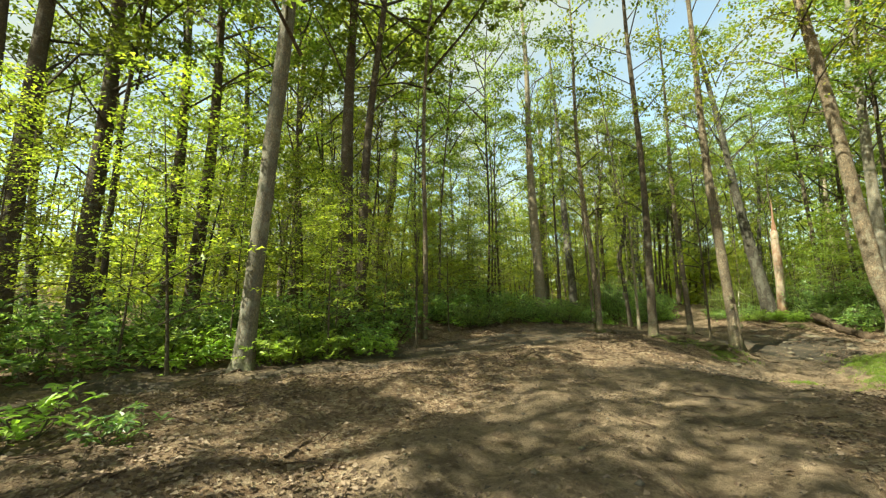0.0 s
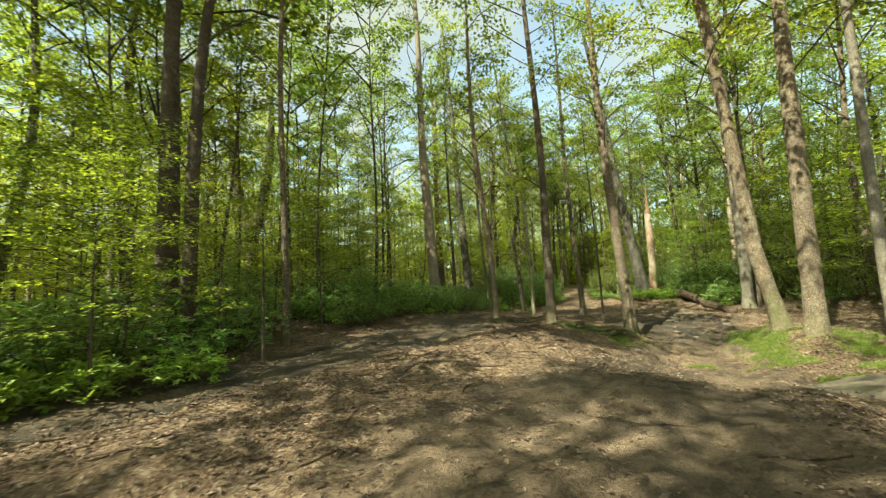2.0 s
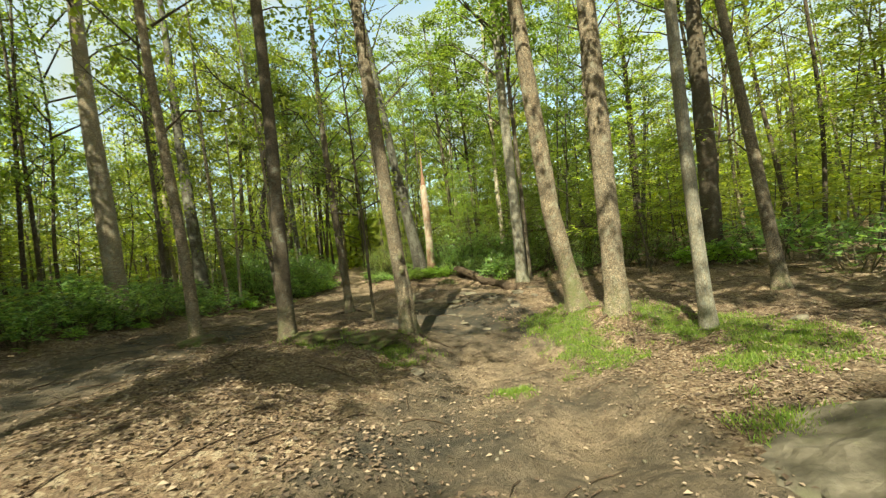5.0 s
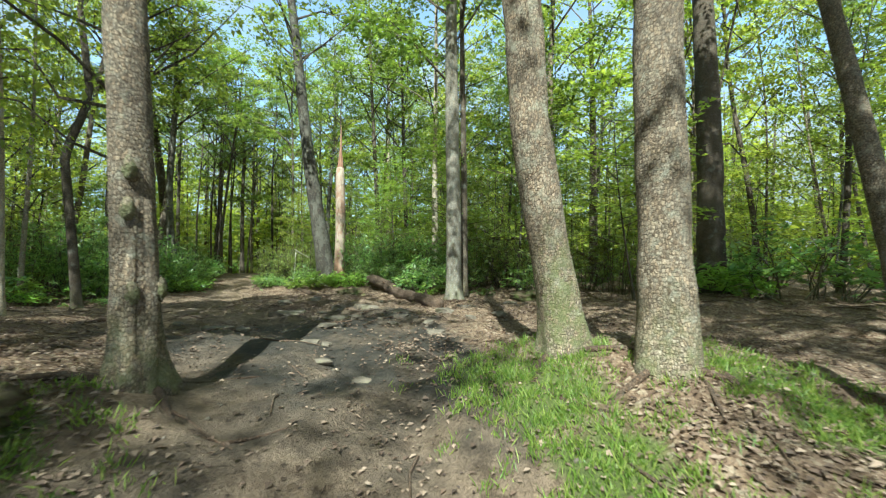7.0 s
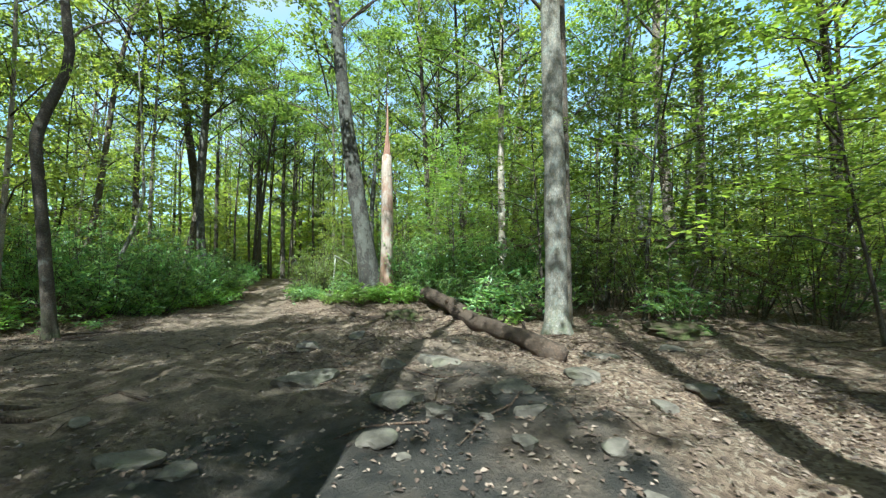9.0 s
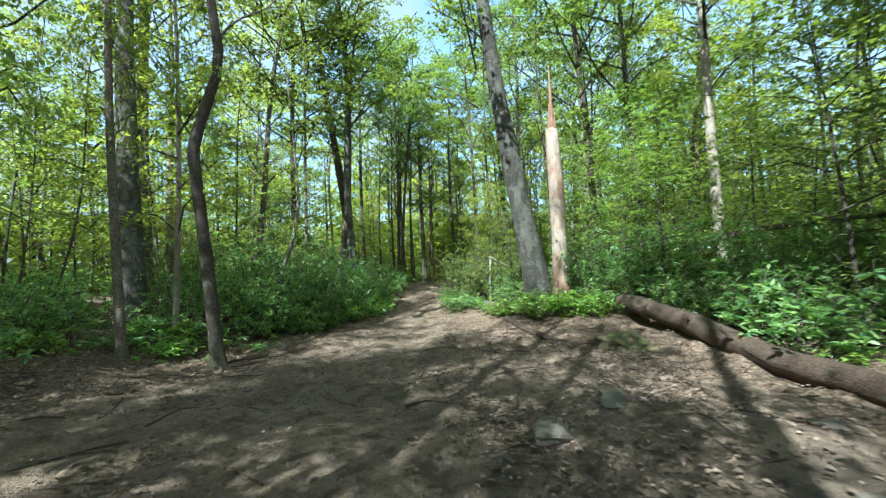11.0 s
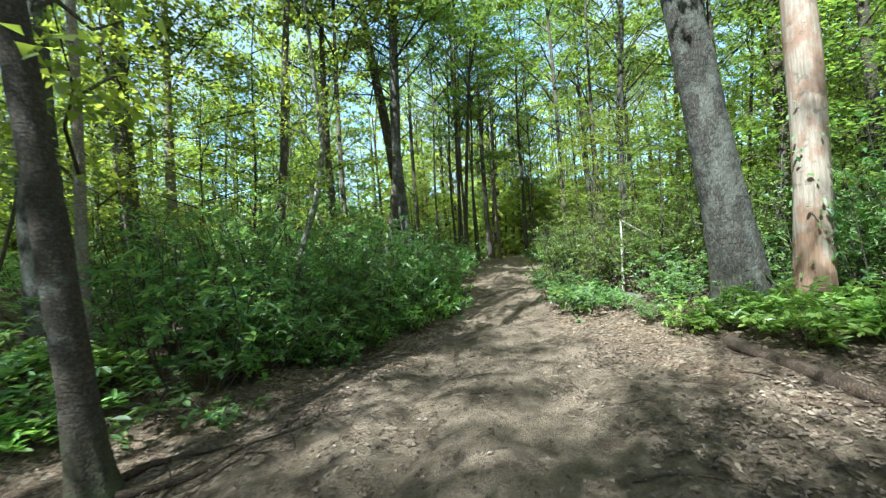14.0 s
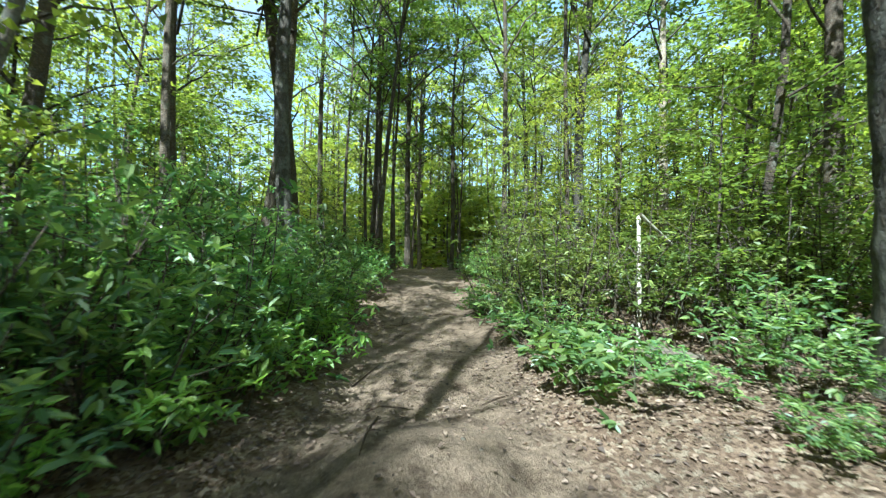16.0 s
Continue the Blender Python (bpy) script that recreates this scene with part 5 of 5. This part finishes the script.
log("dead_branch", [(20.3, 27.5, 1.52), (21.4, 27.47, 0.98), (22.3, 27.3, 0.45), (22.9, 27.1, gz(22.9, 27.1))], 0.026, 0.012, "bleached dead branch slanting through the shrubs", BLEACHED, 6)

# ---- litter, grass and twigs on the ground ----
lit_rng = np.random.default_rng(9)


def on_ground(n, box, chance):
    x = lit_rng.uniform(box[0], box[1], n * 5)
    y = lit_rng.uniform(box[2], box[3], n * 5)
    ok = lit_rng.uniform(0, 1, n * 5) < chance(x, y)
    return x[ok][:n], y[ok][:n]


def litter_chance(x, y):
    d = np.minimum(near_line(x, y, MAIN), near_line(x, y, SIDE))
    return np.clip(0.22 + 0.15 * np.exp(-((x - 12.5) ** 2 + (y - 14.5) ** 2) / 14) + 0.9 * step(0.6, 1.5, d - 0.3 * step(24, 14, y)), 0, 1) * (0.3 + 0.9 * step(0.35, 0.7, cells(x * 0.9, y * 0.9, 9))) * (1 - 0.95 * step(3.8, 7.5, d))


def litter():
    s = Soup()
    x, y = on_ground(185000, (-8, 24, -1, 35), litter_chance)
    n = len(x)
    a = lit_rng.uniform(0, 6.28, n)
    c = np.stack([x, y, ground(x, y) + lit_rng.uniform(0.006, 0.03, n)], -1)
    d = np.stack([np.cos(a), np.sin(a), lit_rng.normal(0, 0.12, n)], -1)
    up = np.stack([lit_rng.normal(0, 0.22, n), lit_rng.normal(0, 0.22, n), np.ones(n)], -1)
    ln = 0.028 + 0.045 * lit_rng.uniform(0, 1, n) ** 1.5
    s.leaves(c, d, up, ln, ln * lit_rng.uniform(0.45, 0.8, n), 0, 0.16)
    return tagged(new("leaf_litter", s.mesh("leaf_litter", DRY)), "dry brown leaves strewn over the forest floor", "leaf litter", kind="stuff")


def grass():
    s = Soup()
    xs, ys = [], []
    for mx, my, r in MOSS[:14] + MOSS[16:]:
        k = int(2600 * r)
        tx, ty = lit_rng.normal(mx, 0.55 * r, k // 24), lit_rng.normal(my, 0.55 * r, k // 24)
        pick = lit_rng.integers(0, k // 24, k)
        xs.append(tx[pick] + lit_rng.normal(0, 0.055, k))
        ys.append(ty[pick] + lit_rng.normal(0, 0.055, k))
    x, y = np.concatenate(xs), np.concatenate(ys)
    n = len(x)
    c = np.stack([x, y, ground(x, y) - 0.01], -1)
    d = np.stack([lit_rng.normal(0, 0.55, n), lit_rng.normal(0, 0.55, n), np.ones(n)], -1)
    a = lit_rng.uniform(0, 6.28, n)
    ln = lit_rng.uniform(0.03, 0.12, n)
    s.leaves(c, d, np.stack([np.cos(a), np.sin(a), 0 * a], -1), ln, np.full(n, 0.009), 0, 0.1)
    return tagged(new("grass", s.mesh("grass", GRASS)), "short bright green grass and moss on the banks", "grass", kind="stuff")


def twigs():
    s = Soup()
    x, y = on_ground(1900, (-5, 23, 1, 34), lambda x, y: 0.25 + 0.75 * step(1, 3, near_line(x, y, MAIN)))
    for px, py in zip(x, y):
        a, l = lit_rng.uniform(0, 6.28), lit_rng.uniform(0.15, 0.9)
        q = [(px + math.cos(a) * l * u, py + math.sin(a) * l * u + 0.05 * l * math.sin(u * 5), gz(px + math.cos(a) * l * u, py + math.sin(a) * l * u) + 0.012) for u in (0, 0.33, 0.66, 1)]
        w = 0.004 + 0.011 * l
        s.tube(q, [w, w * 0.9, w * 0.7, w * 0.4], 4)
    return tagged(new("twigs", s.mesh("twigs", BARK_LOG)), "broken twigs scattered on the ground", "twigs", kind="stuff")


def pebbles():
    s = Soup()
    x, y = on_ground(800, (-2, 22, 0, 34), lambda x, y: bareness(x, y))
    o = np.array([(1, 0, 0), (0, 1, 0), (-1, 0, 0), (0, -1, 0), (0, 0, 0.7), (0, 0, -0.7)], float)
    f = np.array([(0, 1, 4), (1, 2, 4), (2, 3, 4), (3, 0, 4), (1, 0, 5), (2, 1, 5), (3, 2, 5), (0, 3, 5)])
    for px, py in zip(x, y):
        r = 0.008 + 0.03 * lit_rng.uniform() ** 3
        s.add(o * r * lit_rng.uniform(0.6, 1.3, (6, 3)) + [px, py, gz(px, py) + r * 0.2], f)
    return tagged(new("pebbles", s.mesh("pebbles", STONE)), "small pale stones pressed into the dirt", "pebbles", kind="stuff")


def roots():
    """Knuckled tree roots that show at the surface of the dirt."""
    s = Soup()
    for (bx, by), turns in (((9.45, 12.72), (20, 75, 140, 200, 300)), ((7.12, 13.35), (10, 130, 250, 320)), ((12.4, 10.5), (150, 200, 260)), ((12.33, 9.48), (170, 230, 300)),
                            ((10.3, 16.6), (15, 60, 120, 330)), ((11.28, 24.16), (0, 40, 300, 340)), ((6.08, 15.38), (30, 200, 300)), ((20.3, 24.85), (150, 190, 230)), ((-3.75, 7.16), (0, 60, 290))):
        for a in turns:
            a = math.radians(a + lit_rng.uniform(-15, 15))
            l = lit_rng.uniform(1.0, 2.4)
            q, w = [], []
            for u in np.linspace(0.08, 1, 10):
                b = a + 0.5 * math.sin(u * 4 + a * 3)
                px, py = bx + math.cos(b) * l * u, by + math.sin(b) * l * u
                r = 0.036 * (1.1 - u)
                q.append((px, py, gz(px, py) + r * 0.5 - 0.035 * u + 0.02 * math.sin(u * 11)))
                w.append(max(0.008, r))
            s.tube(q, w, 7, 0, 0.06, lit_rng)
    return tagged(new("roots", s.mesh("roots", BARK_LOG)), "knobbly tree roots breaking the surface of the dirt", "roots", kind="stuff")


roots()
litter()
grass()
twigs()
pebbles()


def far_woods():
    """The depth of the forest: trunks and leaf masses that close the view all round."""
    rng = np.random.default_rng(314)
    s = Soup()
    anchors = []
    for i in range(420):
        a, d = (rng.uniform(-0.5, 2.7) if i < 400 else rng.uniform(2.7, 5.8)), rng.uniform(40, 85)
        x, y = 12 + d * math.cos(a), 20 + d * math.sin(a)
        z = gz(x, y)
        h = rng.uniform(14, 21)
        r = rng.uniform(0.07, 0.2)
        l = rng.normal(0, 0.03, 2)
        s.tube([(x, y, z - 0.3), (x + l[0] * h / 2, y + l[1] * h / 2, z + h / 2), (x + l[0] * h, y + l[1] * h, z + h)], [r, r * 0.7, r * 0.25], 6, 0)
        for k in range(22):
            anchors.append((x + rng.normal(0, 2.1), y + rng.normal(0, 2.1), z + rng.uniform(0.18, 1.0) * h))
        for k in range(34):
            anchors.append((x + rng.normal(0, 3), y + rng.normal(0, 3), z + 0.3 + 7 * rng.uniform() ** 1.4))
    sprays(s, rng, anchors, 14, 1.35, 0.5, 1, True)
    return tagged(new("far_woods", s.mesh("far_woods", BARK_DARK, LEAF)), "distant woodland of thin trunks and green leaves", "woods", kind="stuff")


far_woods()
